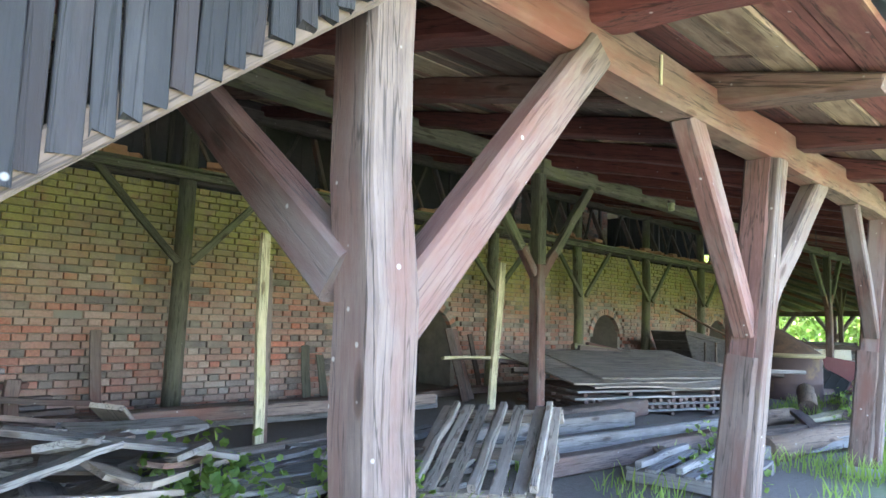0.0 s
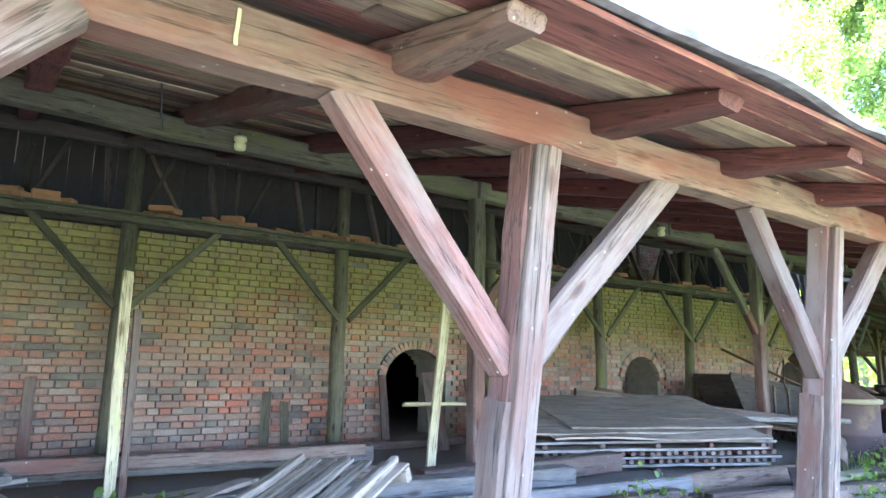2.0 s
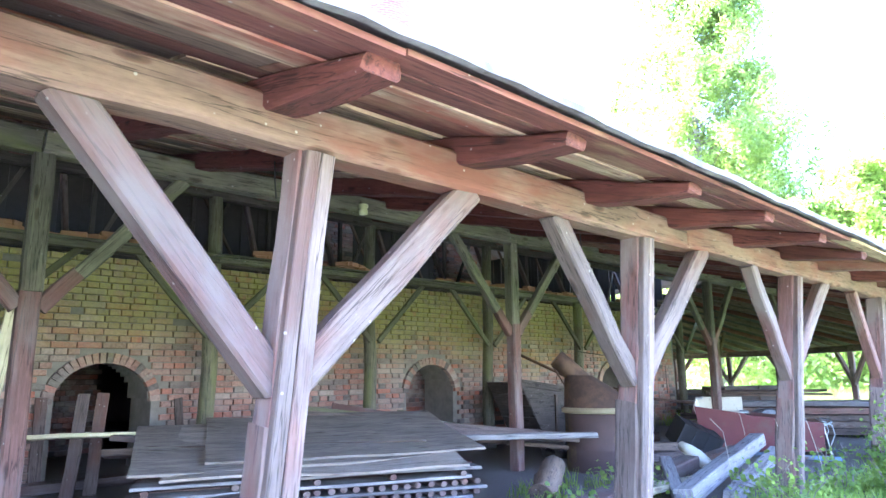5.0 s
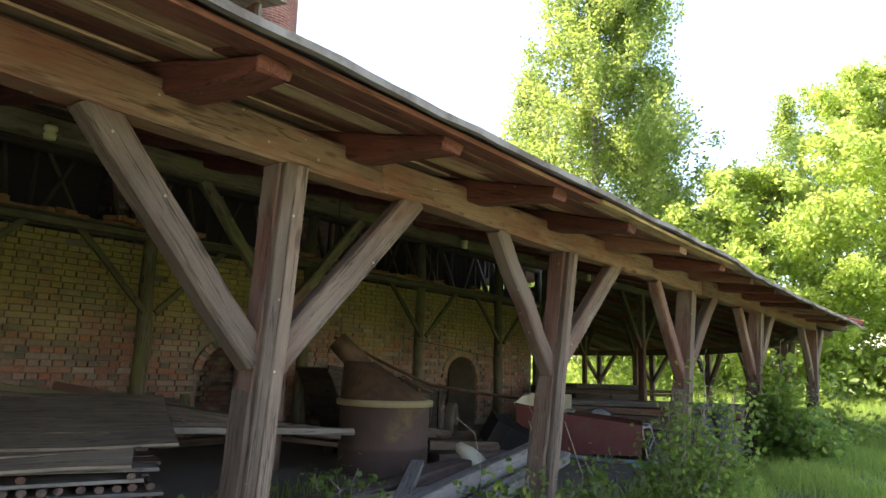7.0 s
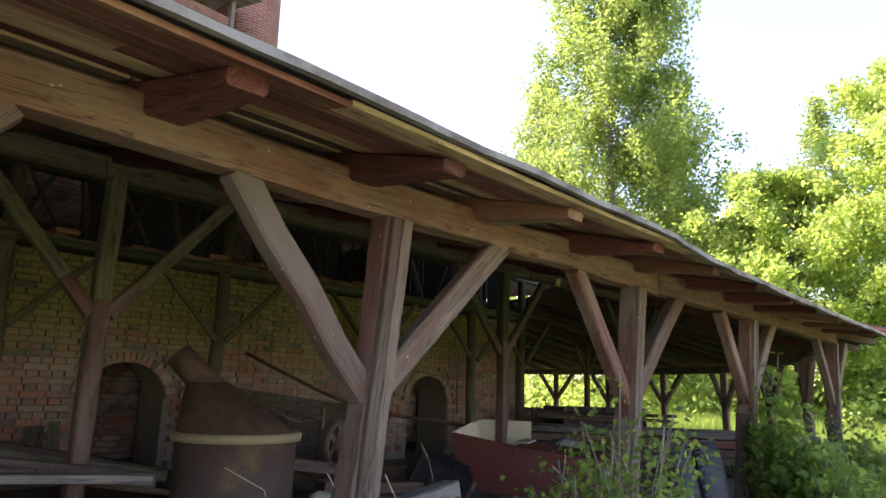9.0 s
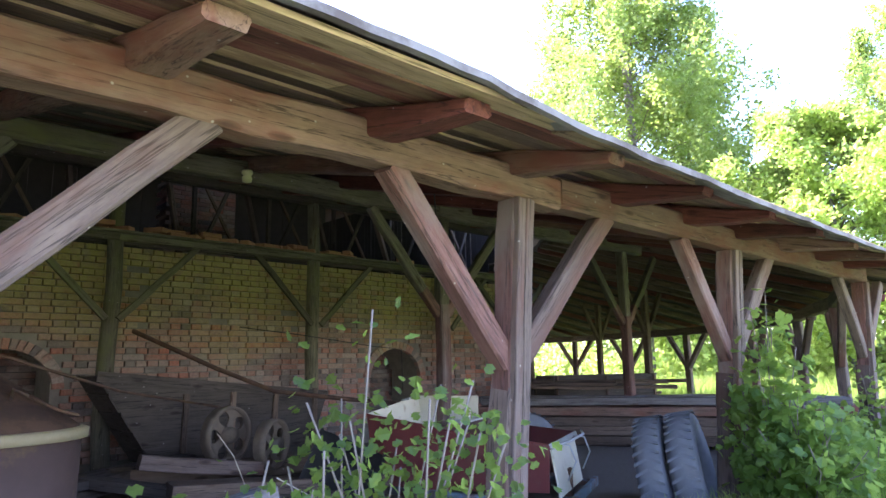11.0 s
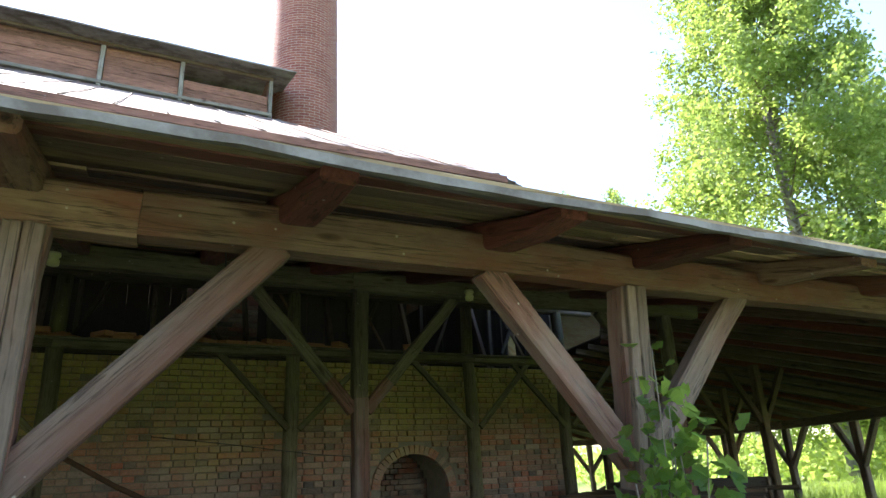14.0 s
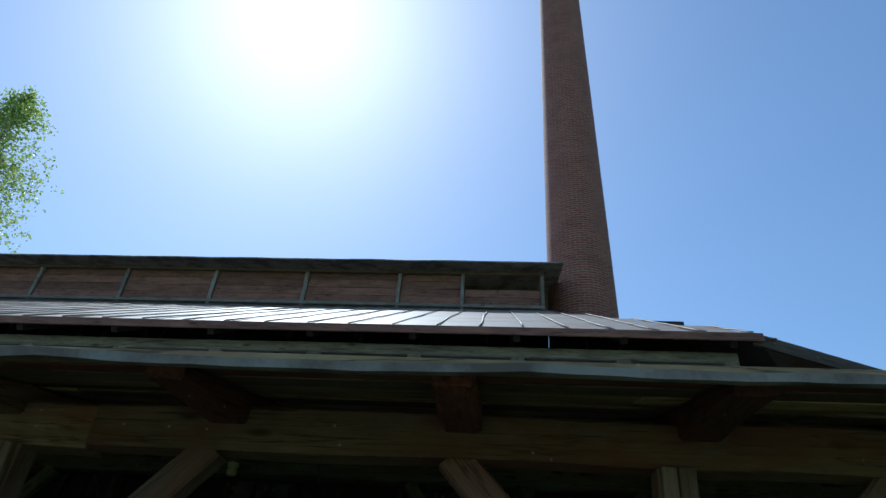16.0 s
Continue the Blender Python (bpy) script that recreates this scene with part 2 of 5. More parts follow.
def leafy(name, c1, c2, c3, rough=0.5, glow=0.64):
    """Thin leaves: lit from both sides, with light passing through."""
    m, t, b = shader(name, rough)
    ge = t.nodes.new("ShaderNodeNewGeometry")
    col = ramp(t, ge.outputs["Random Per Island"], [(0.0, c1), (0.55, c2), (1.0, c3)])
    t.links.new(col, b.inputs["Base Color"])
    tr = t.nodes.new("ShaderNodeBsdfTranslucent")
    t.links.new(mix(t, 0.65, col, (0.48, 0.62, 0.11)), tr.inputs[0])
    ms = t.nodes.new("ShaderNodeMixShader")
    ms.inputs[0].default_value = glow
    t.links.new(b.outputs[0], ms.inputs[1])
    t.links.new(tr.outputs[0], ms.inputs[2])
    t.links.new(ms.outputs[0], t.nodes["Material Output"].inputs[0])
    return m


BIRCHLEAF = leafy("birch_leaf", (0.10, 0.155, 0.04), (0.17, 0.245, 0.07), (0.28, 0.34, 0.14), 0.4, 0.55)
LIGHTLEAF = leafy("willow_leaf", (0.26, 0.36, 0.08), (0.38, 0.49, 0.12), (0.5, 0.57, 0.22), 0.45, 0.62)
BUSHLEAF = leafy("currant_leaf", (0.045, 0.10, 0.028), (0.08, 0.155, 0.042), (0.12, 0.20, 0.06))
FRESHLEAF = leafy("raspberry_leaf", (0.055, 0.125, 0.03), (0.10, 0.20, 0.05), (0.16, 0.27, 0.08))
GRASSLEAF = leafy("grass_blade", (0.12, 0.19, 0.04), (0.2, 0.3, 0.06), (0.3, 0.36, 0.1))
WEEDLEAF = leafy("weed_leaf", (0.05, 0.11, 0.03), (0.08, 0.16, 0.045), (0.12, 0.2, 0.06))


def ground_material():
    m, t, b = shader("earth_and_grass", 0.95)
    pos = t.nodes.new("ShaderNodeNewGeometry").outputs["Position"]
    n = noise_of(t, pos, 2.2, detail=8, rough=0.7)
    f = noise_of(t, pos, 24, detail=6, rough=0.75)
    soil = mix(t, f, (0.08, 0.066, 0.053), (0.26, 0.222, 0.182))
    grass = mix(t, n, (0.09, 0.14, 0.035), (0.19, 0.27, 0.065))
    grass = mix(t, f, grass, (0.17, 0.22, 0.06))
    at = t.nodes.new("ShaderNodeAttribute")
    at.attribute_name = "bare"
    col = mix(t, at.outputs["Fac"], grass, soil)
    # pale tone of the unseen strip that reflects sun up under the roof
    sa = t.nodes.new("ShaderNodeAttribute")
    sa.attribute_name = "bounce"
    bounce_tone = mix(t, f, (0.25, 0.225, 0.19), (0.44, 0.405, 0.355))
    t.links.new(mix(t, sa.outputs["Fac"], col, bounce_tone), b.inputs["Base Color"])
    bump(t, b, f, 0.9, 0.03)
    return m


EARTH = ground_material()

# ------------------------------------------------------------ building blocks
rng = random.Random(7)
PLACE = {}


def thing(name, at, label, category, group="", kind=""):
    e = new(name)
    e.empty_display_size = 0.1
    e.location = at
    PLACE[e.name] = Matrix.Translation(at)
    return tagged(e, label, category, group, kind)


def part(name, me, material, parent=None, m=Matrix(), label=""):
    """Links one mesh as a part of parent; m is its pose in the world."""
    if isinstance(me, bmesh.types.BMesh):
        bm = me
        me = bpy.data.meshes.new(name)
        bm.to_mesh(me)
        bm.free()
    if material and not me.materials:
        me.materials.append(material)
    ob = new(name, me)
    PLACE[ob.name] = m.copy()
    if parent:
        ob.parent = parent
        ob.matrix_basis = PLACE[parent.name].inverted() @ m
    else:
        ob.matrix_basis = m
    if label:
        tagged(ob, label)
    return ob


def timber(length, w, h, rough=0.004, cut=None, rings=5, r=None, ends=0.0):
    """A squared timber along x with worn arrises, slight twist and waves."""
    r = r or rng
    bm = bmesh.new()
    c = min(w, h) * (cut if cut is not None else 0.12)
    prof = [(-w / 2 + c, -h / 2), (w / 2 - c, -h / 2), (w / 2, -h / 2 + c), (w / 2, h / 2 - c), (w / 2 - c, h / 2), (-w / 2 + c, h / 2), (-w / 2, h / 2 - c), (-w / 2, -h / 2 + c)]
    loops = []
    for i in range(rings):
        x = length * i / (rings - 1)
        dy, dz, k = r.gauss(0, rough), r.gauss(0, rough), 1 + r.gauss(0, rough * 3)
        if ends and i in (0, rings - 1):
            k *= 1 - ends
        loops.append([bm.verts.new((x + (r.gauss(0, rough) if i in (0, rings - 1) else 0), y * k + dy, z * k + dz)) for y, z in prof])
    for a, b in zip(loops, loops[1:]):
        for j in range(8):
            bm.faces.new((a[j], a[(j + 1) % 8], b[(j + 1) % 8], b[j]))
    bm.faces.new(loops[0][::-1])
    bm.faces.new(loops[-1])
    bmesh.ops.recalc_face_normals(bm, faces=bm.faces)
    return bm


def log(length, r0, r1, sides=12, rings=6, wob=0.012, r=None):
    r = r or rng
    bm = bmesh.new()
    loops = []
    for i in range(rings):
        f = i / (rings - 1)
        rad, dy, dz = r0 + (r1 - r0) * f, r.gauss(0, wob), r.gauss(0, wob)
        loops.append([bm.verts.new((length * f, dy + rad * math.cos(2 * math.pi * j / sides) * (1 + r.gauss(0, 0.02)), dz + rad * math.sin(2 * math.pi * j / sides) * (1 + r.gauss(0, 0.02)))) for j in range(sides)])
    for a, b in zip(loops, loops[1:]):
        for j in range(sides):
            bm.faces.new((a[j], a[(j + 1) % sides], b[(j + 1) % sides], b[j]))
    bm.faces.new(loops[0][::-1])
    bm.faces.new(loops[-1])
    bmesh.ops.recalc_face_normals(bm, faces=bm.faces)
    for f in bm.faces:
        f.smooth = len(f.verts) == 4
    return bm


def along(a, b, roll=0.0):
    """A pose whose x runs from a to b, z kept as near upright as can be; and the length."""
    a, b = Vector(a), Vector(b)
    x = (b - a).normalized()
    up = Vector((0, 0, 1)) if abs(x.z) < 0.95 else Vector((0, 1, 0))
    y = up.cross(x).normalized()
    z = x.cross(y)
    m = Matrix(((x.x, y.x, z.x, a.x), (x.y, y.y, z.y, a.y), (x.z, y.z, z.z, a.z), (0, 0, 0, 1)))
    return m @ pose(0, 0, 0, roll, 0, 0), (b - a).length


def stick(name, a, b, w, h, material, parent=None, label="", roll=0.0, **kw):
    m, n = along(a, b, roll)
    return part(name, timber(n, w, h, **kw), material, parent, m, label)


def pole(name, a, b, r0, r1, material, parent=None, label="", **kw):
    m, n = along(a, b)
    return part(name, log(n, r0, r1, **kw), material, parent, m, label)


def boxes(bm, x0, y0, z0, x1, y1, z1, skip=()):
    v = [bm.verts.new((x, y, z)) for z in (z0, z1) for x, y in ((x0, y0), (x1, y0), (x1, y1), (x0, y1))]
    for k, q in (("b", (3, 2, 1, 0)), ("t", (4, 5, 6, 7)), ("f", (0, 1, 5, 4)), ("r", (1, 2, 6, 5)), ("k", (2, 3, 7, 6)), ("l", (3, 0, 4, 7))):
        if k not in skip:
            bm.faces.new([v[i] for i in q])


def tube(pts, rad, sides=6):
    """A bent round bar or cable through the points."""
    bm = bmesh.new()
    loops = []
    pts = [Vector(p) for p in pts]
    for i, p in enumerate(pts):
        d = (pts[min(i + 1, len(pts) - 1)] - pts[max(i - 1, 0)]).normalized()
        u = d.cross(Vector((0.3, 0.2, 1))).normalized()
        w = d.cross(u)
        loops.append([bm.verts.new(p + rad * (u * math.cos(2 * math.pi * j / sides) + w * math.sin(2 * math.pi * j / sides))) for j in range(sides)])
    for a, b in zip(loops, loops[1:]):
        for j in range(sides):
            f = bm.faces.new((a[j], a[(j + 1) % sides], b[(j + 1) % sides], b[j]))
            f.smooth = True
    bm.faces.new(loops[0][::-1])
    bm.faces.new(loops[-1])
    bmesh.ops.recalc_face_normals(bm, faces=bm.faces)
    return bm


def spin(profile, sides=32, cap=True):
    """A turned body from (radius, height) pairs."""
    bm = bmesh.new()
    loops = [[bm.verts.new((r * math.cos(2 * math.pi * j / sides), r * math.sin(2 * math.pi * j / sides), z)) for j in range(sides)] for r, z in profile]
    for a, b in zip(loops, loops[1:]):
        for j in range(sides):
            f = bm.faces.new((a[j], a[(j + 1) % sides], b[(j + 1) % sides], b[j]))
            f.smooth = True
    if cap:
        bm.faces.new(loops[0][::-1])
        bm.faces.new(loops[-1])
    bmesh.ops.recalc_face_normals(bm, faces=bm.faces)
    return bm


def smooth01(a, b, v):
    k = min(1, max(0, (v - a) / (b - a)))
    return k * k * (3 - 2 * k)


def ground_z(x, y):
    return -0.2 * smooth01(11, 16, x) * smooth01(0.2, 1.8, y) + 0.035 * noise.noise((x * 0.7, y * 0.7, 0)) + 0.02 * noise.noise((x * 2.3, y * 2.3, 4))


# ------------------------------------------------------------ ground
def build_ground():
    xs = [-400, -150, -60, -25] + [-12 + 0.5 * i for i in range(96)] + [40, 48, 60, 80, 120, 200, 500]
    ys = [-400, -120, -40, -16, -10] + [-7 + 0.4 * i for i in range(44)] + [12, 16, 22, 30, 45, 70, 120, 250, 500]
    bm = bmesh.new()
    lay = bm.verts.layers.float.new("bare")
    bounce = bm.verts.layers.float.new("bounce")
    rows = []
    for y in ys:
        row = []
        for x in xs:
            v = bm.verts.new((x, y, ground_z(x, y)))
            edge = 0.35 * noise.noise((x * 0.9, y * 0.9, 2)) + 0.25 * noise.noise((x * 3, y * 3, 9))
            inside = smooth01(0.6, 1.5, y + edge) * (1 - smooth01(24.5, 28.0, x + 2 * edge))
            front = 0.55 * smooth01(-0.6, 0.3, noise.noise((x * 1.7, y * 1.7, 5)) - 0.1) * smooth01(-2.6, 0.8, y) * (1 - smooth01(20, 25, x))
            # unseen pale strip before the shed, added to brighten roof boards and post fronts
            bounce_strip = (0.75 + 0.25 * noise.noise((x * 0.5, y * 0.5, 11))) * smooth01(-5.5, -4.2, y) * (1 - smooth01(-1.2, -0.2, y)) * (1 - smooth01(21, 26, x + y * 0.3))
            v[lay] = min(1, max(inside, front, bounce_strip))
            v[bounce] = min(1, bounce_strip) * (1 - 0.5 * smooth01(5, 9, x))
            row.append(v)
        rows.append(row)
    for a, b in zip(rows, rows[1:]):
        for i in range(len(xs) - 1):
            f = bm.faces.new((a[i], a[i + 1], b[i + 1], b[i]))
            f.smooth = True
    tagged(part("ground", bm, EARTH), "bare trodden earth under the shed, grass meadow outside", "ground", kind="structure")


build_ground()

# ------------------------------------------------------------ kiln
WALL_Y = 8.36
ARCHES = (7.83, 13.64, 19.9)
KILN_L, KILN_R, KILN_H = -9.0, 23.1, 2.86


def arch_top(x):
    for c in ARCHES:
        d = abs(x - c) / 0.6
        if d < 1:
            return 0.92 + 0.54 * math.sqrt(1 - d ** 1.8)
    return 0.0


def build_kiln():
    bm = bmesh.new()
    step = 0.06
    n = int((KILN_R - KILN_L) / step)
    run = None
    for i in range(n + 1):
        x0 = KILN_L + i * step
        top = arch_top(x0 + step / 2)
        if i < n and top == 0:
            run = x0 if run is None else run
            continue
        if run is not None:
            boxes(bm, run, WALL_Y + 0.05, -0.4, min(x0, KILN_R), WALL_Y + 0.9, KILN_H)
            run = None
        if i < n:
            boxes(bm, x0, WALL_Y + 0.05, top + 0.03, x0 + step, WALL_Y + 0.9, KILN_H)
    wall = tagged(part("wall_kiln", bm, MORTAR), "long red and grey brick kiln wall, algae above", "wall", kind="structure")
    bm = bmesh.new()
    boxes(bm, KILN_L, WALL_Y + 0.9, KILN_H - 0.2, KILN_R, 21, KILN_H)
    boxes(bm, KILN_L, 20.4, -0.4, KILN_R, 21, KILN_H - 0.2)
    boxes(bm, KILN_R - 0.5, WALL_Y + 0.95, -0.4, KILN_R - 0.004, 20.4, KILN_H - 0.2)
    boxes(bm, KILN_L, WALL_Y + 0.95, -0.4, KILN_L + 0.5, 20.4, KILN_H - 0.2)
    tagged(part("kiln_core", bm, NEARBLACK), "dark earth-covered body of the ring kiln", "kiln", kind="structure")
    # unseen walls, added so that no sun comes in from behind the kiln
    bm = bmesh.new()
    boxes(bm, -9, 21.3, -0.3, 26.0, 21.5, 6.8)
    boxes(bm, -9.2, 0.9, -0.3, -9.0, 21.3, 9.5)
    tagged(part("wall_back", bm, DARKWOOD), "unseen dark board walls added to keep sun out at the back and left", "wall", kind="structure")
    # bricked-up openings a little way in
    for c in ARCHES:
        bm = bmesh.new()
        z = 0.0
        k = 0
        while z < 1.5:
            x = c - 0.75 - (0.07 if k % 2 else 0)
            while x < c + 0.75:
                d = (2.6 if c < 9 else 0.55) + 0.25 * ((x - c) / 0.7) ** 2 + rng.uniform(0, 0.02)
                boxes(bm, x, WALL_Y + d + 0.3, z, x + 0.14, WALL_Y + d + 0.5, z + 0.078)
                x += 0.15
            z += 0.088
            k += 1
        part("kiln_door_infill", bm, DARKBRICK, wall, label="dark brick infill set back in the arch")
        # arch ring of headers on edge
        for j in range(24):
            a = math.pi * (j + 0.5) / 24
            x, z2 = c + 0.66 * math.cos(a), 0.92 + 0.58 * math.sin(a)
            b2 = bmesh.new()
            boxes(b2, -0.068, -0.008, -0.037, 0.068, 0.10, 0.037)
            part("brick", b2, BRICK, wall, Matrix.Translation((x, WALL_Y + 0.0 + rng.uniform(-0.006, 0.006), z2)) @ pose(0, 0, 0, 0, -math.degrees(a), 0))
    return wall


KILN_WALL = build_kiln()


def build_bricks():
    """English bond: a course of stretchers over a course of headers."""
    def unit(w, h, d):
        me = bpy.data.meshes.new("brick")
        bm = bmesh.new()
        c = 0.006
        f = [bm.verts.new((x, -d, z)) for x, z in ((c, c), (w - c, c), (w - c, h - c), (c, h - c))]
        g = [bm.verts.new((x, -d + c, z)) for x, z in ((0, 0), (w, 0), (w, h), (0, h))]
        k = [bm.verts.new((x, 0.06, z)) for x, z in ((0, 0), (w, 0), (w, h), (0, h))]
        bm.faces.new(f)
        for i in range(4):
            bm.faces.new((g[i], g[(i + 1) % 4], f[(i + 1) % 4], f[i]))
            bm.faces.new((k[i], k[(i + 1) % 4], g[(i + 1) % 4], g[i]))
        bm.to_mesh(me)
        bm.free()
        me.materials.append(BRICK)
        return me

    H = 0.0765
    kinds = {(s, d): unit(w, H, d) for s, w in (("s", 0.291), ("h", 0.139)) for d in (0.0, 0.008, 0.018)}
    verts, faces = [], []
    singles = 0
    z, course = -0.05, 0
    while z < KILN_H - 0.06:
        kind = "s" if course % 2 else "h"
        w = 0.291 if kind == "s" else 0.139
        pitch = w + 0.0125
        x = KILN_L + (0.076 if kind == "s" else 0)
        while x < KILN_R - w:
            t0, t1 = arch_top(x), arch_top(x + w)
            hole = max(t0, t1, arch_top(x + w / 2))
            near_ring = any(abs(x + w / 2 - c) < 0.72 + w / 2 for c in ARCHES) and z > 0.85 and any(math.hypot((x + w / 2 - c) / 0.80, (z - 0.88) / 0.72) < 1 for c in ARCHES)
            zz = z + 0.012 * noise.noise((x * 0.25, course * 0.03, 1))
            if not (hole and z < hole) and not near_ring and rng.random() > 0.008:
                d = rng.choice((0.0, 0.0, 0.008, 0.008, 0.018))
                if 3.9 < x < 6.4 and 0.55 < z < 1.9 and singles < 290:
                    ob = new("brick", kinds[(kind, d)])
                    ob.parent = KILN_WALL
                    ob.location = (x + rng.uniform(-0.003, 0.003), WALL_Y, zz)
                    ob.rotation_euler = (0, rng.gauss(0, 0.006), rng.gauss(0, 0.01))
                    singles += 1
                else:
                    i = len(verts)
                    c, jx = 0.006, rng.uniform(-0.003, 0.003)
                    tl = rng.gauss(0, 0.002)
                    y0 = WALL_Y - d
                    for px, py, pz in ((c, 0, c), (w - c, 0, c), (w - c, 0, H - c), (c, 0, H - c), (0, c, 0), (w, c, 0), (w, c, H), (0, c, H), (0, 0.08, 0), (w, 0.08, 0), (w, 0.08, H), (0, 0.08, H)):
                        verts.append((x + jx + px, y0 + py, zz + pz + tl * (px / w - 0.5)))
                    faces.append((i, i + 1, i + 2, i + 3))
                    for j in range(4):
                        k = (j + 1) % 4
                        faces.append((i + 4 + j, i + 4 + k, i + k, i + j))
                        faces.append((i + 8 + j, i + 8 + k, i + 4 + k, i + 4 + j))
            x += pitch
        z += H + 0.0118
        course += 1
    me = bpy.data.meshes.new("brick_rows")
    me.from_pydata(verts, [], faces)
    tagged(part("brick_rows", me, BRICKS, KILN_WALL), kind="stuff")

# ------------------------------------------------------------ shed frame
OUTER_Y, BEAM_Z = 1.29, 2.15
OUTER_X = (-4.72, -1.75, 1.0, 3.88, 6.61, 9.28, 12.14, 15.1, 18.17, 22.4)
# how far the foot of each outer post stands off from below its head
FOOT = ((0, 0), (0, 0), (0.06, -0.02), (-0.12, 0.19), (-0.09, 0.2), (0.03, 0.22), (-0.04, 0.21), (-0.04, 0.16), (-0.03, 0.15), (0.0, 0.1))
BEND_Z = (2.15, 1.98, 1.88, 1.84, 1.84, 1.84, 1.84, 1.84, 1.84, 1.84, 1.84)
BEND = ((22.4, 1.29), (25.0, 2.35), (27.2, 3.7), (29.5, 5.6), (31.0, 8.1), (32.2, 10.8), (33.0, 13.6), (33.0, 16.6), (32.3, 19.5), (30.8, 22.2), (28.4, 24.2))
SLOPE = 0.245


def roof_z(y):
    """Top of the outer beam's rafters at y."""
    return 2.27 + SLOPE * (y - 1.2)


def outer_post(x, y, ux, uy, seed, label, spliced, foot=(0, 0), head=BEAM_Z, inward=False):
    r = random.Random(seed)
    z0 = ground_z(x, y) - 0.05
    t = thing("shed_post", (x + foot[0], y + foot[1], z0), label, "post", "outer posts of the shed")

    def on(z, dx=0.0, dy=0.0):
        f = 1 - (z - z0) / (head - z0)
        return Vector((x + foot[0] * f + dx, y + foot[1] * f + dy, z))

    if spliced:
        stick("shaft", on(0.95), on(head), 0.155, 0.165, REDWOOD, t, "red-brown upper shaft", r=r, rings=7, rough=0.004)
        stick("shaft_foot", on(z0, -0.012, 0.01), on(1.02, -0.004, 0.006), 0.165, 0.185, GREY, t, "greyer lower half of the post", r=r, rings=7, rough=0.005)
        for dx, w, lift in ((-0.036, 0.066, 0.03), (0.038, 0.074, 0.0)):
            stick("front_plank", on(z0 + 0.02 + lift, dx * ux - 0.008, -0.094), on(head - 0.01, dx * ux, -0.088), w, 0.05, GREY, t, "pale grey plank nailed up the front", r=r, rings=7, rough=0.003)
    else:
        stick("shaft", on(z0), on(head), 0.16, 0.175, GREY, t, r=r, rings=8, rough=0.005)
    for s in (-1, 1):
        reach = 0.95 + r.uniform(-0.03, 0.03)
        low = on(head - 0.95 + r.uniform(-0.03, 0.03))
        low += Vector((s * 0.075 * ux, s * 0.075 * uy, 0))
        top = Vector((x + s * reach * ux, y + s * reach * uy, head - 0.005))
        if inward and s < 0:
            low = on(1.3, -0.05, 0.08)
            top = Vector((x - 0.1, y + 1.3, 2.24))
        d = (top - low).normalized()
        stick("brace", low - d * 0.04, top + d * 0.05, 0.115, 0.15, REDWOOD if (s < 0 and r.random() < 0.6) else GREY, t, r=r, rings=5, rough=0.004)
    b = bmesh.new()
    fx, fy = x + foot[0], y + foot[1]
    boxes(b, fx - 0.15, fy - 0.15, z0 - 0.1, fx + 0.15, fy + 0.15, z0 + 0.1)
    bmesh.ops.bevel(b, geom=b.edges[:], offset=0.02, segments=1, affect="EDGES")
    part("footing", b, STONE, t, label="squared stone footing")
    return t


for i, x in enumerate(OUTER_X):
    outer_post(x, OUTER_Y if i != 2 else OUTER_Y - 0.05, 1, 0, 11 + i, "weathered squared timber post with two slanting braces", x > 3, FOOT[i], inward=i == 2)
for i, ((x0, y0), (x1, y1)) in enumerate(zip(BEND, BEND[1:])):
    d = Vector((x1 - x0, y1 - y0)).normalized()
    outer_post(x1, y1, d.x, d.y, 40 + i, "dark timber post with two slanting braces", False, (0, 0), BEND_Z[i + 1])


def plates():
    r = random.Random(3)
    t = thing("eaves_beam", (-6, OUTER_Y, BEAM_Z), "long squared brown eaves beam over the outer posts", "beam")
    xs = [-6.0, -1.6, 4.35, 9.9, 15.5, 22.5]
    for a, b in zip(xs, xs[1:]):
        stick("beam_length", (a, OUTER_Y, BEAM_Z + 0.105), (b, OUTER_Y, BEAM_Z + 0.105), 0.17, 0.21, BEAMWOOD, t, rings=14, rough=0.007, r=r)
    for (x0, y0), (x1, y1), za, zb in zip(BEND, BEND[1:], BEND_Z, BEND_Z[1:]):
        stick("beam_length", (x0, y0, za + 0.105), (x1, y1, zb + 0.105), 0.17, 0.21, BROWNWOOD, t, rings=6, r=r)
    t = thing("middle_beam", (-6, 4.72, 2.99), "mossy squared beam on the inner red posts", "beam")
    for a, b in ((-6, 0.4), (0.4, 6.2), (6.2, 11.9), (11.9, 17.6), (17.6, 22.6)):
        stick("beam_length", (a, 4.72, 3.09), (b, 4.72, 3.09), 0.16, 0.2, MOSSWOOD, t, rings=10, rough=0.01, r=r)
    t = thing("wall_beam", (-6, 7.92, 3.85), "old round-edged beam over the wall posts", "beam")
    for a, b in ((-8, 3.2), (3.2, 11.8), (11.8, 20.6), (20.6, 23.4)):
        stick("beam_length", (a, 7.92, 3.88), (b, 7.92, 3.88), 0.15, 0.16, DARKWOOD, t, rings=10, r=r)


plates()

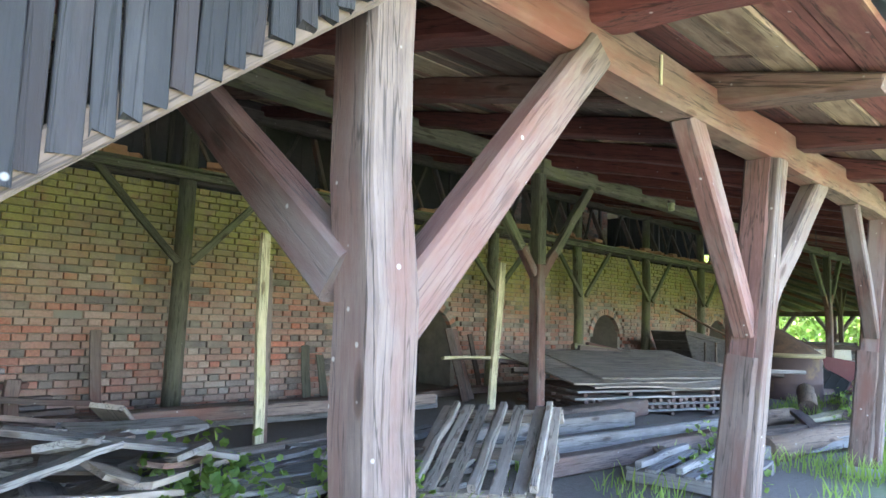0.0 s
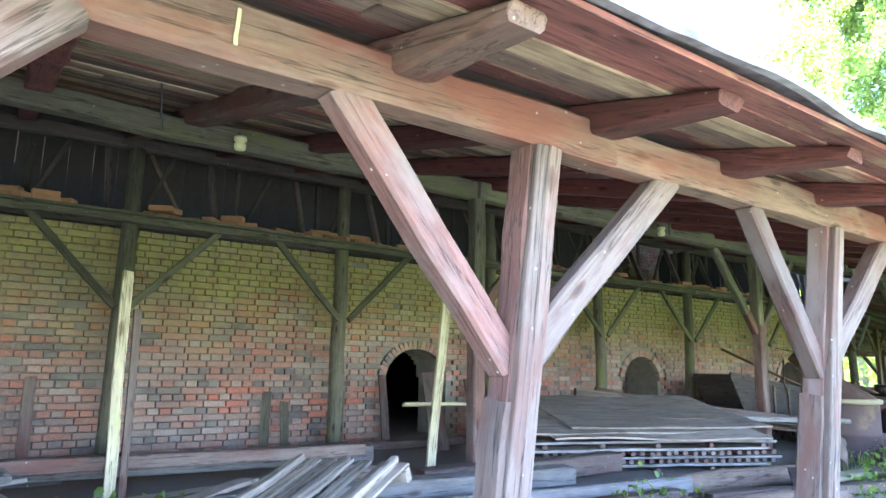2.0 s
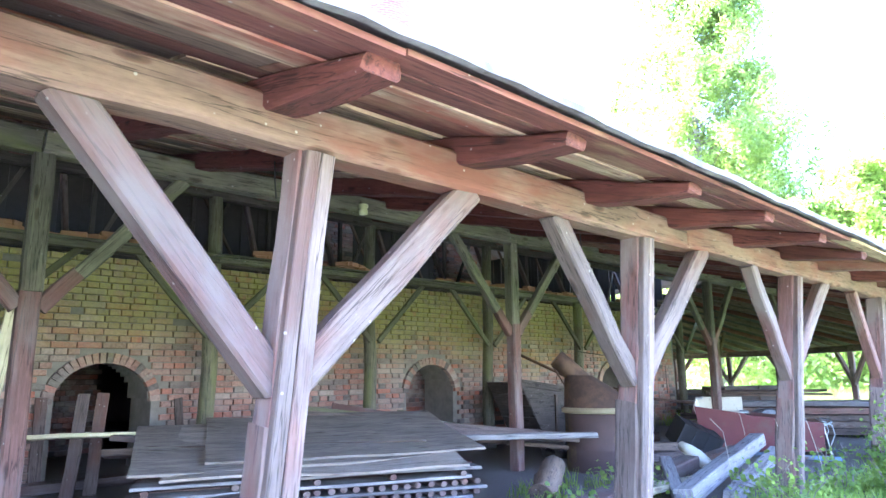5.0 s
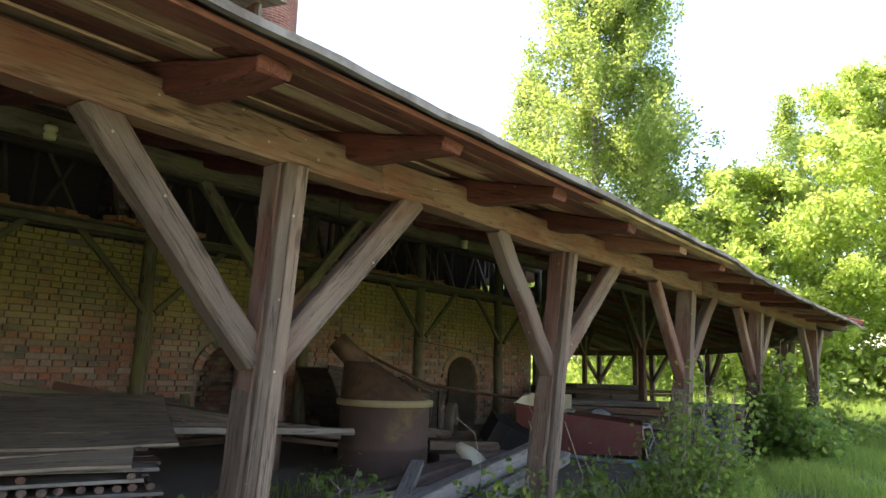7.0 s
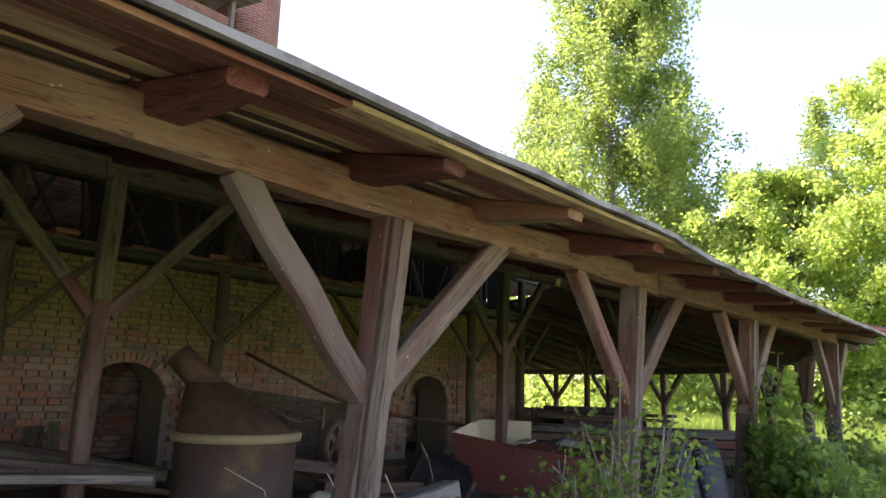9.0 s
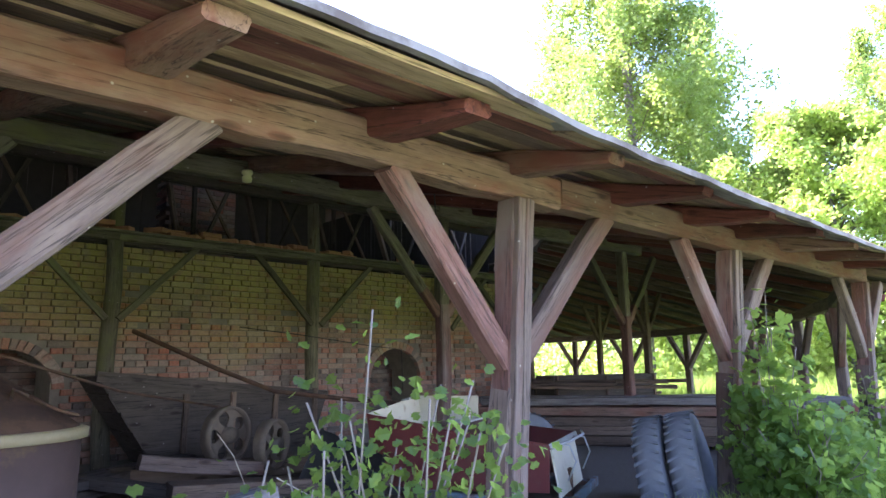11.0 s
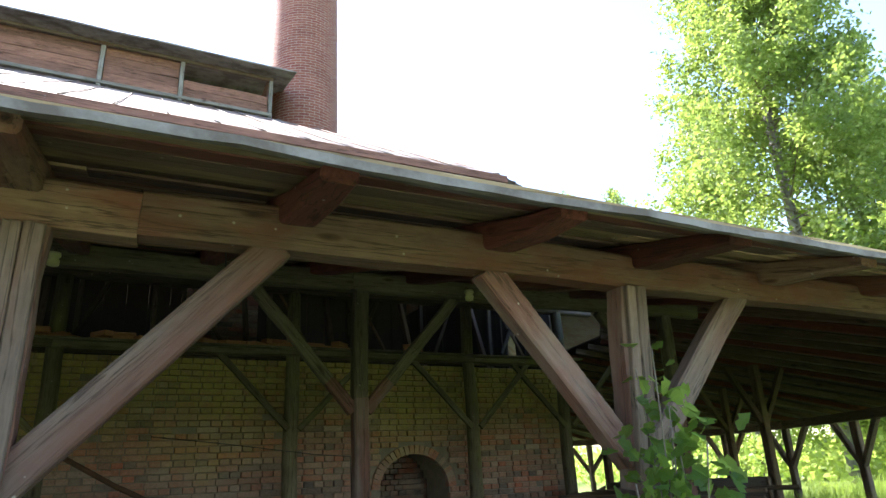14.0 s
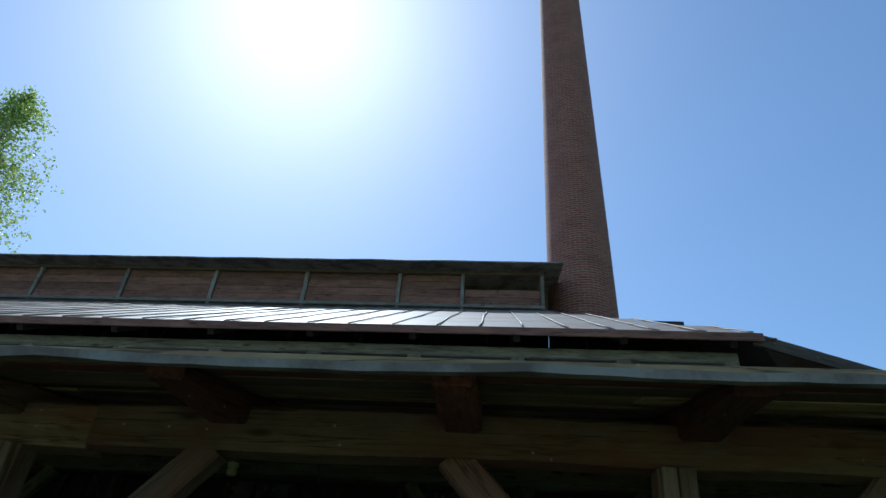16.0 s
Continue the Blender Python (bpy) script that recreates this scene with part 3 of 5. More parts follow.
# inner row: foot painted red, greenish wood above
for i, x in enumerate((-4.9, 0.55, 6.23, 11.86, 17.7, 22.0)):
    r = random.Random(70 + i)
    z0 = ground_z(x, 4.72) - 0.05
    t = thing("red_post", (x, 4.72, z0), "inner timber post, red-painted below, mossy above", "post", "inner posts of the shed")
    stick("shaft_foot", (x, 4.72, z0), (x, 4.72, 1.88), 0.15, 0.15, REDWOOD, t, "red-painted lower shaft", r=r)
    stick("shaft", (x, 4.72, 1.88), (x, 4.72, 2.99), 0.15, 0.15, MOSSWOOD, t, r=r)
    for s in (-1, 1):
        a, c, b = Vector((x + s * 0.07, 4.72, 1.76)), Vector((x + s * 0.30, 4.72, 1.99)), Vector((x + s * 1.12, 4.72, 2.99))
        c = a + (b - a) * 0.24
        stick("brace_foot", a, c, 0.09, 0.12, REDWOOD, t, "red-painted brace end", r=r, rings=3)
        stick("brace", c, b, 0.09, 0.12, MOSSWOOD, t, r=r)

# wall row: peeled round posts that carry a shelf
WALL_X = (-5.3, -2.5, 0.35, 3.22, 6.18, 9.02, 11.84, 14.72, 17.8, 20.75, 22.6)
for i, x in enumerate(WALL_X):
    r = random.Random(90 + i)
    t = thing("wall_post", (x, 7.92, -0.1), "round peeled log post with slim braces before the kiln wall", "post", "round posts along the kiln wall")
    pole("shaft", (x, 7.92, -0.25), (x + r.gauss(0, 0.02), 7.92, 3.82), 0.115, 0.095, MOSSWOOD, t, r=r, sides=14)
    for s in (-1, 1):
        stick("brace", (x + s * 0.08, 7.80, 1.80), (x + s * 1.08, 7.80, 2.84), 0.06, 0.085, MOSSWOOD, t, r=r)

t = thing("kiln_shelf", (-6, 7.8, 2.85), "mossy board shelf along the top of the kiln wall", "shelf")
for a, b in zip(WALL_X, WALL_X[1:]):
    for j in range(3):
        y = 7.66 + 0.19 * j
        stick("shelf_board", (a + 0.01, y, 2.925 + rng.uniform(-0.008, 0.008)), (b + 0.25, y + rng.gauss(0, 0.01), 2.925 + rng.uniform(-0.01, 0.01)), 0.17, 0.03, MOSSWOOD, t)
    stick("shelf_bearer", (a, 7.72, 2.87), (b, 7.72, 2.87), 0.07, 0.09, MOSSWOOD, t)
    stick("shelf_bearer", (a, 8.2, 2.885), (b, 8.2, 2.885), 0.06, 0.06, DARKWOOD, t)

# loose bricks on the shelf
b0 = bmesh.new()
boxes(b0, -0.145, -0.07, 0, 0.145, 0.07, 0.072)
bmesh.ops.bevel(b0, geom=b0.edges[:], offset=0.008, segments=1, affect="EDGES")
loose = tagged(part("loose_brick", b0, CLAYTILE, None, Matrix.Translation((3.5, 7.9, 2.945))), "loose orange brick lying on the kiln shelf", "brick", "loose bricks on the shelf")
x = 1.0
while x < 19.5:
    x += rng.uniform(0.10, 0.34)
    if noise.noise((x * 0.5, 3, 1)) < -0.22:
        continue
    for lv in range(1 if rng.random() < 0.6 else 2):
        copy_thing(loose, pose(x, 7.86 + rng.uniform(-0.12, 0.12), 2.945 + 0.074 * lv, 0, 0, rng.uniform(-60, 60)))

# ------------------------------------------------------------ lean-to roof
def lean_roof():
    r = random.Random(21)
    t = thing("shed_roof", (-6, 0.4, 2.2), "long low plank roof with grey felt on top", "roof", kind="structure")
    x = -5.6
    k = 0
    while x < 22.4:
        h = 0.15
        a = Vector((x, 0.54, roof_z(0.54) + h / 2 - 0.0))
        b = Vector((x + r.gauss(0, 0.03), 7.95, roof_z(7.95) + h / 2))
        mat = RAFTERWOOD if r.random() < 0.8 else BEAMWOOD
        if 2.2 < x < 3.9:
            mat = BEAMWOOD
        m, n = along(a, b)
        bm = timber(n, 0.17, h, 0.006, 0.1, 26, r)
        for v in bm.verts:
            k = max(0.0, 1 - v.co.x / 0.62)
            if v.co.z < 0:
                v.co.z += 0.085 * k
            if v.co.x < 0.05:
                v.co.y *= 0.93
        part("rafter", bm, mat, t, m)
        x += 1.09 + r.uniform(-0.05, 0.05)
    rows = []
    y = 0.43
    while y < 7.9:
        w = r.uniform(0.13, 0.2)
        rows.append((y, w))
        y += w + (0.004 if r.random() < 0.8 else 0.012)
    for y, w in rows:
        x = -6 - r.uniform(0, 2)
        while x < 22.2:
            n = min(r.uniform(3.2, 5.2), 22.6 - x)
            if n < 0.3:
                break
            yc = y + w / 2
            lift = r.choice((0, 0.002, 0.007, 0.014))
            m = Matrix.Translation((x, yc, roof_z(yc) + 0.15 + 0.014 + lift)) @ pose(0, 0, 0, math.degrees(math.atan(SLOPE)), 0, 0)
            part("board", timber(n - 0.006, w, 0.024, 0.0025, 0.05, 4, r), ROOFRED if y < 0.66 and r.random() < 0.75 else r.choice((ROOFPALE, ROOFPALE, ROOFRED, ROOFWOOD, BROWNWOOD)) if y < 1.5 else r.choice((ROOFPALE, ROOFWOOD, ROOFWOOD, BROWNWOOD, MOSSWOOD)), t, m)
            x += n
    # felt with a ragged, sagging edge
    bm = bmesh.new()
    cols = []
    nx = 200
    for i in range(nx + 1):
        x = -6.2 + 28.9 * i / nx
        sag = 0.028 * noise.noise((x * 0.8, 0, 3)) + 0.012 * noise.noise((x * 3, 0, 6))
        rag = 0.035 * noise.noise((x * 1.3, 5, 1)) + 0.018 * noise.noise((x * 6, 5, 1))
        c = []
        for y in (0.36 + rag, 0.5, 1.2, 3.0, 5.0, 6.0, 8.0):
            c.append(bm.verts.new((x, y, roof_z(y) + 0.15 + 0.045 + (sag + 0.03 - 0.08 * smooth01(13.5, 15.5, x) if y < 0.6 else 0.01 * noise.noise((x, y, 0)) + 0.008))))
        low = [bm.verts.new((x, 0.362 + rag, c[0].co.z - 0.03 - 0.012 * abs(noise.noise((x * 9, 1, 1))))), bm.verts.new((x, 0.40 + rag, c[0].co.z - 0.028))]
        cols.append((c, low))
    for (a, la), (b, lb) in zip(cols, cols[1:]):
        for j in range(6):
            bm.faces.new((a[j], b[j], b[j + 1], a[j + 1]))
        bm.faces.new((la[0], lb[0], b[0], a[0]))
        bm.faces.new((la[1], lb[1], lb[0], la[0]))
    bmesh.ops.recalc_face_normals(bm, faces=bm.faces)
    part("felt", bm, FELT, t, label="grey torn roofing felt")
    # bend round the kiln end
    inner = ((20.8, 6.0), (22.4, 6.6), (23.6, 7.8), (24.72, 9.2), (25.1, 11), (25.3, 13), (25.3, 15), (25.3, 17), (25.0, 18.8), (24.3, 20.4), (23.4, 21.4))
    ctr = Vector((21.0, 15.0))
    out = [Vector((p[0], p[1])) + (Vector((p[0], p[1])) - ctr).normalized() * 0.75 for p in BEND]
    out[0] = Vector((22.55, 0.4))
    n = 30
    bm = bmesh.new()
    for i in range(10):
        for j in range(n):
            f0, f1 = j / n, (j + 1) / n + 0.003
            q = []
            for p, qn, f, pz in ((out[i], inner[i], f0, BEND_Z[i]), (out[i + 1], inner[i + 1], f0, BEND_Z[i + 1]), (out[i + 1], inner[i + 1], f1, BEND_Z[i + 1]), (out[i], inner[i], f1, BEND_Z[i])):
                p3 = Vector((p.x, p.y, pz + 0.2))
                q3 = Vector((qn[0], qn[1], 3.72))
                q.append(p3.lerp(q3, f))
            lo = [bm.verts.new(v + Vector((0, 0, rng.uniform(0, 0.008)))) for v in q]
            up = [bm.verts.new(v + Vector((0, 0, 0.035))) for v in q]
            bm.faces.new(lo[::-1])
            bm.faces.new(up)
            for k in range(4):
                bm.faces.new((lo[k], lo[(k + 1) % 4], up[(k + 1) % 4], up[k]))
    bmesh.ops.recalc_face_normals(bm, faces=bm.faces)
    part("end_boarding", bm, DARKWOOD, t, label="dark boarding where the roof turns round the kiln end")
    for i in range(11):
        p, q = Vector((out[i].x, out[i].y, BEND_Z[i] + 0.13)), Vector((inner[i][0], inner[i][1], 3.64))
        stick("rafter", p, q, 0.12, 0.12, RAFTERWOOD, t)
        if i < 10:
            p2, q2 = Vector((out[i + 1].x, out[i + 1].y, BEND_Z[i + 1] + 0.13)), Vector((inner[i + 1][0], inner[i + 1][1], 3.64))
            for f in (0.33, 0.66):
                stick("rafter", p.lerp(p2, f), q.lerp(q2, f), 0.12, 0.12, BROWNWOOD, t)


lean_roof()

# posts deeper under the bent end
for x, y in ((26.0, 6.6), (28.6, 9.6), (25.6, 10.5), (29.6, 13.0)):
    t = thing("red_post", (x, y, -0.2), "dark inner timber post with braces", "post", "inner posts of the shed")
    top = 2.75
    stick("shaft", (x, y, -0.25), (x, y, top), 0.15, 0.15, BROWNWOOD, t)
    for s in (-1, 1):
        stick("brace", (x + s * 0.06, y, 1.75), (x + s * 0.75, y, top - 0.05), 0.09, 0.11, BROWNWOOD, t)

# ------------------------------------------------------------ upper roof, clerestory, chimney
UPPER = 1.25


def raise_up(t):
    """The upper works were drawn at four fifths of their size, from a point before the shed."""
    c = Vector((17.1, -1.7, 1.25))
    t.location = c + (t.location - c) * UPPER
    t.scale = (UPPER, UPPER, UPPER)


def upper_works():
    r = random.Random(33)
    t = thing("upper_wall", (-6, 6.05, 3.7), "open louvre wall of the upper roof with light posts", "wall", kind="structure")
    stick("sill", (-3.4, 6.05, 3.72), (20.4, 6.05, 3.72), 0.16, 0.14, GREY, t, rings=10)
    stick("top_plate", (-3.4, 6.05, 5.06), (20.4, 6.05, 5.06), 0.15, 0.15, PALEGREY, t, rings=10)
    x = 20.32
    while x > -3.2:
        stick("stud", (x, 6.05, 3.7), (x, 6.05, 5.06), 0.19, 0.13, PALEGREY, t, r=r)
        x -= 1.345
    b = bmesh.new()
    boxes(b, -3.4, 6.02, 3.3, 20.4, 6.08, 3.66)
    part("apron_board", b, DARKWOOD, t, label="dark boarding down to the shed roof")
    # dark boards added to cut the sky light falling in through the open wall
    for i in range(3):
        stick("shutter_board", (-3.4, 6.13 + 0.01 * i, 3.83 + 0.35 * i), (20.4, 6.13 + 0.01 * i, 3.83 + 0.35 * i), 0.025, 0.34, TARWOOD, t, "added dark board that keeps sky light out of the openings", rings=8, r=r)
    raise_up(t)
    t = thing("upper_roof", (-6, 5.6, 5.3), "steep tin roof over the kiln with standing seams", "roof", kind="structure")
    e, k = Vector((0, 5.62, 5.21)), Vector((0, 13.3, 9.93))
    d = k - e
    x = 20.5
    while x > -3.2:
        w = 0.56
        lim = min(1.0, max(0.08, 1 - (x - 19.0) / 1.85))
        cuts = [(0, lim)]
        if r.random() < 0.22 and lim == 1.0:
            c = r.uniform(0.35, 0.6)
            cuts = [(0, c), (c + r.uniform(0.012, 0.04), 1)]
        for f0, f1 in cuts:
            bm = bmesh.new()
            n = 8
            prev = None
            for i in range(n + 1):
                f = f0 + (f1 - f0) * i / n
                p = e + d * f
                dz = 0.02 * noise.noise((x, f * 6, 2))
                row = [bm.verts.new((x - w + 0.004, p.y, p.z + dz)), bm.verts.new((x - 0.004, p.y, p.z + dz)), bm.verts.new((x - 0.004, p.y, p.z + dz - 0.03)), bm.verts.new((x - w + 0.004, p.y, p.z + dz - 0.03))]
                if prev:
                    for j in range(4):
                        bm.faces.new((prev[j], prev[(j + 1) % 4], row[(j + 1) % 4], row[j]))
                else:
                    bm.faces.new(row)
                prev = row
            bm.faces.new(prev[::-1])
            bmesh.ops.recalc_face_normals(bm, faces=bm.faces)
            part("tin_sheet", bm, TINROOF, t)
        pts = [e + d * (lim * i / 10) + Vector((x + 0.03 * noise.noise((x, i * 0.4, 7)), 0, 0.02 + 0.012 * noise.noise((x, i, 1)))) for i in range(11)]
        part("seam", tube(pts, 0.012, 4), TINROOF, t)
        x -= w
    x = 20.3
    while x > -3.2:
        lim = min(1.0, 1 - (x - 19.0) / 1.85)
        stick("rafter", (x, 5.75, 5.15), (x, 5.75 + 7.55 * lim, 5.15 + 4.55 * lim), 0.09, 0.12, DARKWOOD, t, r=r)
        x -= 1.345
    bm = bmesh.new()
    for i in range(44):
        f0 = i / 44
        p, q = e + d * f0, e + d * (f0 + 0.0222)
        x1 = 20.78 - 1.76 * f0
        x0 = -3.4
        while x0 < x1:
            n = min(r.uniform(2.5, 5), x1 - x0)
            if not (r.random() < 0.06 and 4 < x0 < 13.5):
                lo = [bm.verts.new((a, c.y, c.z - 0.075)) for a, c in ((x0, p), (x0 + n - 0.01, p), (x0 + n - 0.01, q), (x0, q))]
                up = [bm.verts.new((v.co.x, v.co.y, v.co.z + 0.025)) for v in lo]
                bm.faces.new(lo[::-1])
                bm.faces.new(up)
                for k in range(4):
                    bm.faces.new((lo[k], lo[(k + 1) % 4], up[(k + 1) % 4], up[k]))
            x0 += n
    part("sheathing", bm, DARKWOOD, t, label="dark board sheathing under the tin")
    stick("fascia", (-3.4, 5.60, 5.15), (20.6, 5.60, 5.15), 0.03, 0.11, REDBOARD, t, rings=12)
    # roof over the far slope and the end slope
    bm = bmesh.new()
    v = [bm.verts.new(c) for c in ((-3.4, 15.9, 9.9), (20.75, 15.9, 9.9), (20.75, 23.5, 5.3), (-3.4, 23.5, 5.3))]
    bm.faces.new(v)
    part("back_slope", bm, TINROOF, t)
    bm = bmesh.new()
    bm.faces.new([bm.verts.new((c[0], c[1], c[2] - 0.05)) for c in ((-3.4, 15.9, 9.9), (20.75, 15.9, 9.9), (20.75, 23.5, 5.3), (-3.4, 23.5, 5.3))])
    part("back_sheathing", bm, DARKWOOD, t)
    bm = bmesh.new()
    for c in (((20.55, 5.66, 5.24), (19.05, 13.3, 9.9), (26.6, 14.5, 3.9), (25.6, 6.0, 3.8)), ((19.05, 13.3, 9.9), (19.05, 15.9, 9.9), (20.78, 23.5, 5.3), (26.6, 14.5, 3.9))):
        a = [bm.verts.new(p) for p in c]
        b = [bm.verts.new((p[0], p[1], p[2] - 0.05)) for p in c]
        bm.faces.new(a)
        bm.faces.new(b[::-1])
        for j in range(4):
            bm.faces.new((a[j], a[(j + 1) % 4], b[(j + 1) % 4], b[j]))
    bmesh.ops.recalc_face_normals(bm, faces=bm.faces)
    part("end_slope", bm, TINROOF, t)
    stick("verge_board", (20.5, 5.66, 5.16), (25.7, 5.95, 3.66), 0.05, 0.16, DARKWOOD, t)
    raise_up(t)
    # struts that rise from the kiln edge to the roof
    t = thing("roof_struts", (-6, 8.6, KILN_H), "thin leaning struts and ties under the upper roof", "roof truss", kind="structure")
    x = -4.0
    while x < 22:
        q = x + r.uniform(-0.06, 0.06)
        stick("strut", (q, 8.75, KILN_H), (q - 0.06, 10.9, 8.05), 0.07, 0.11, GREY, t, r=r)
        stick("strut", (q + 0.42, 9.3, KILN_H), (q + 0.42, 9.3, 7.05), 0.07, 0.07, DARKWOOD, t, r=r)
        stick("tie", (q + 0.42, 8.9, 3.0 + r.uniform(0, 0.3)), (q + 1.2, 8.9, 4.9), 0.05, 0.06, DARKWOOD, t, r=r)
        if r.random() < 0.6:
            stick("tie", (q + 1.1, 9.1, 3.1), (q + 0.2, 9.1, 4.72), 0.045, 0.05, BROWNWOOD, t, r=r)
        x += 1.42
    stick("tie", (-6, 8.9, 4.75), (22, 8.9, 4.75), 0.08, 0.1, DARKWOOD, t, rings=8)
    # added sheet and slatted end: the roof space's shade put into near-black colour
    b = bmesh.new()
    for i in range(64):
        x = KILN_L + 0.5 * i
        boxes(b, x, 15.6 + r.uniform(0, 0.02), KILN_H, x + 0.49, 15.64, 11.0)
    boxes(b, KILN_L + 0.1, 8.6, KILN_H, KILN_L + 0.14, 15.58, 7.5)
    y = 8.5
    while y < 15.5:
        w = r.uniform(0.13, 0.19)
        low = KILN_H if r.random() < 0.8 else KILN_H + r.uniform(0.5, 1.1)
        boxes(b, KILN_R - 0.2, y, low, KILN_R - 0.175, y + w, 5.5)
        y += w + r.choice((0.004, 0.006, 0.012, 0.035))
    part("inner_boarding", b, NEARBLACK, t, label="added near-black screen for the unlit roof space, slatted at one end")
    for x0, x1 in ((12.45, 13.5), (16.5, 17.8)):
        f = thing("brick_flue", (x0, 10.9, KILN_H), "square brick flue rising behind the roof struts", "flue", "flues on the kiln")
        verts, faces = [], []
        z = KILN_H
        while z < 7.0:
            x = x0 - (0.07 if int(z * 12) % 2 else 0)
            while x < x1:
                k, w = len(verts), 0.27
                a, b2, y0 = x, min(x + w, x1), 10.9 - r.choice((0, 0.004, 0.01))
                verts.extend(((a, y0, z), (b2, y0, z), (b2, y0, z + 0.075), (a, y0, z + 0.075), (a, 11.4, z), (b2, 11.4, z), (b2, 11.4, z + 0.075), (a, 11.4, z + 0.075)))
                faces.extend(((k, k + 1, k + 2, k + 3), (k + 1, k + 5, k + 6, k + 2), (k + 4, k, k + 3, k + 7), (k + 3, k + 2, k + 6, k + 7), (k, k + 4, k + 5, k + 1)))
                x += w + 0.012
            z += 0.087
        me = bpy.data.meshes.new("brickwork")
        me.from_pydata(verts, [], faces)
        part("brickwork", me, FLUEBRICK, f)
        b = bmesh.new()
        boxes(b, x0 + 0.02, 10.93, KILN_H, x1 - 0.02, 11.38, 7.0)
        part("core", b, MORTAR, f)
    # clerestory
    t = thing("clerestory", (0, 13.3, 9.95), "raised ridge vent of faded red boards with grey posts", "clerestory", kind="structure")
    xs = [18.6, 16.45, 14.7, 12.08, 9.45, 6.83, 4.2, 1.6, -1.0, -3.6]
    for i, x in enumerate(xs):
        stick("stud", (x, 13.26, 9.9), (x, 13.26, 11.02), 0.10, 0.08, PALEGREY, t, r=r)
        if i + 1 < len(xs):
            for j in range(4):
                z = 10.07 + 0.245 * j
                if i == 0 and j >= 2:
                    continue
                stick("cladding_board", (xs[i + 1] + 0.06, 13.31 + 0.01 * j, z + 0.11), (x - 0.06, 13.31 + r.uniform(0, 0.02), z + 0.11), 0.025, 0.235, REDBOARD, t, r=r)
    stick("bottom_rail", (-3.7, 13.25, 9.99), (18.65, 13.25, 9.99), 0.10, 0.09, PALEGREY, t, rings=8)
    stick("top_rail", (-3.7, 13.25, 11.03), (18.65, 13.25, 11.03), 0.10, 0.08, GREY, t, rings=8)
    bm = bmesh.new()
    boxes(bm, -3.7, 15.8, 9.9, 18.6, 15.9, 11.05)
    boxes(bm, 18.52, 13.36, 9.9, 18.6, 15.8, 11.05)
    part("back_boarding", bm, REDBOARD, t)
    n = 60
    bm = bmesh.new()
    prev = None
    for i in range(n + 1):
        x = -3.9 + (19.14 + 3.9) * i / n
        dz = 0.02 * noise.noise((x * 0.9, 0, 8))
        row = [bm.verts.new((x, 12.72, 11.10 + dz)), bm.verts.new((x, 14.72, 11.62)), bm.verts.new((x, 16.4, 11.1)), bm.verts.new((x, 16.4, 11.06)), bm.verts.new((x, 14.72, 11.57)), bm.verts.new((x, 12.72, 11.06 + dz))]
        if prev:
            for j in range(6):
                bm.faces.new((prev[j], prev[(j + 1) % 6], row[(j + 1) % 6], row[j]))
        else:
            bm.faces.new(row)
        prev = row
    bm.faces.new(prev[::-1])
    bmesh.ops.recalc_face_normals(bm, faces=bm.faces)
    part("vent_roof", bm, FELT, t)
    raise_up(t)
    # chimney
    sides = 40
    me = bpy.data.meshes.new("shaft")
    bm = bmesh.new()
    uvl = bm.loops.layers.uv.new("UVMap")
    levels = [0, 4, 8, 10, 12, 15, 18, 22, 26, 30, 33]
    rad = lambda z: 1.12 - 0.011 * z
    loops = [[bm.verts.new((rad(z) * math.cos(2 * math.pi * j / sides), rad(z) * math.sin(2 * math.pi * j / sides), z)) for j in range(sides)] for z in levels]
    for i in range(len(levels) - 1):
        for j in range(sides):
            f = bm.faces.new((loops[i][j], loops[i][(j + 1) % sides], loops[i + 1][(j + 1) % sides], loops[i + 1][j]))
            f.smooth = True
            for lp, (u, z) in zip(f.loops, ((j, levels[i]), (j + 1, levels[i]), (j + 1, levels[i + 1]), (j, levels[i + 1]))):
                lp[uvl].uv = (u * 2 * math.pi * 1.0 / sides, z)
    bm.to_mesh(me)
    bm.free()
    t = thing("chimney", (19.9, 15.0, 0), "tall round dark red brick factory chimney", "chimney")
    part("shaft", me, CHIMNEYBRICK, t, Matrix.Translation((19.9, 15.0, 0)))
    part("cap", spin([(0.5, 33.0), (0.86, 33.0), (0.9, 33.15), (0.9, 33.7), (0.84, 33.9), (0.5, 33.9)], 40), CHIMNEYBRICK, t, Matrix.Translation((19.9, 15.0, 0)), "corbelled brick cap")
    raise_up(t)


upper_works()


# boarded panel beside the first post
def front_panel():
    r = random.Random(5)
    t = thing("board_screen", (-1.5, 1.07, 1.3), "dark tarred vertical boarding under the eaves", "boarding")
    x = -2.2
    while x < 0.86:
        w = r.uniform(0.036, 0.06)
        low = 1.36 + (x + w / 2 - 0.2) * 0.83
        low = max(0.55, low)
        stick("board", (x + w / 2, 1.075 + r.uniform(-0.006, 0.006), low + r.uniform(-0.004, 0.004)), (x + w / 2, 1.075, 2.36), w - 0.002, 0.022, TARWOOD, t, r=r, rings=4)
        x += w
    stick("edge_batten", (-0.75, 1.10, 0.60), (0.9, 1.10, 1.95), 0.05, 0.07, BROWNWOOD, t)


front_panel()

# ------------------------------------------------------------ loose timber and scrap
LOOSE = "loose planks on the shed floor"


def plank(a, b, w, h, mat, label, roll=0.0, name="plank", group=LOOSE):
    m, n = along(a, b, roll)
    return tagged(part(name, timber(n, w, h, 0.005, 0.08, 5), mat, None, m), label, "plank", group)


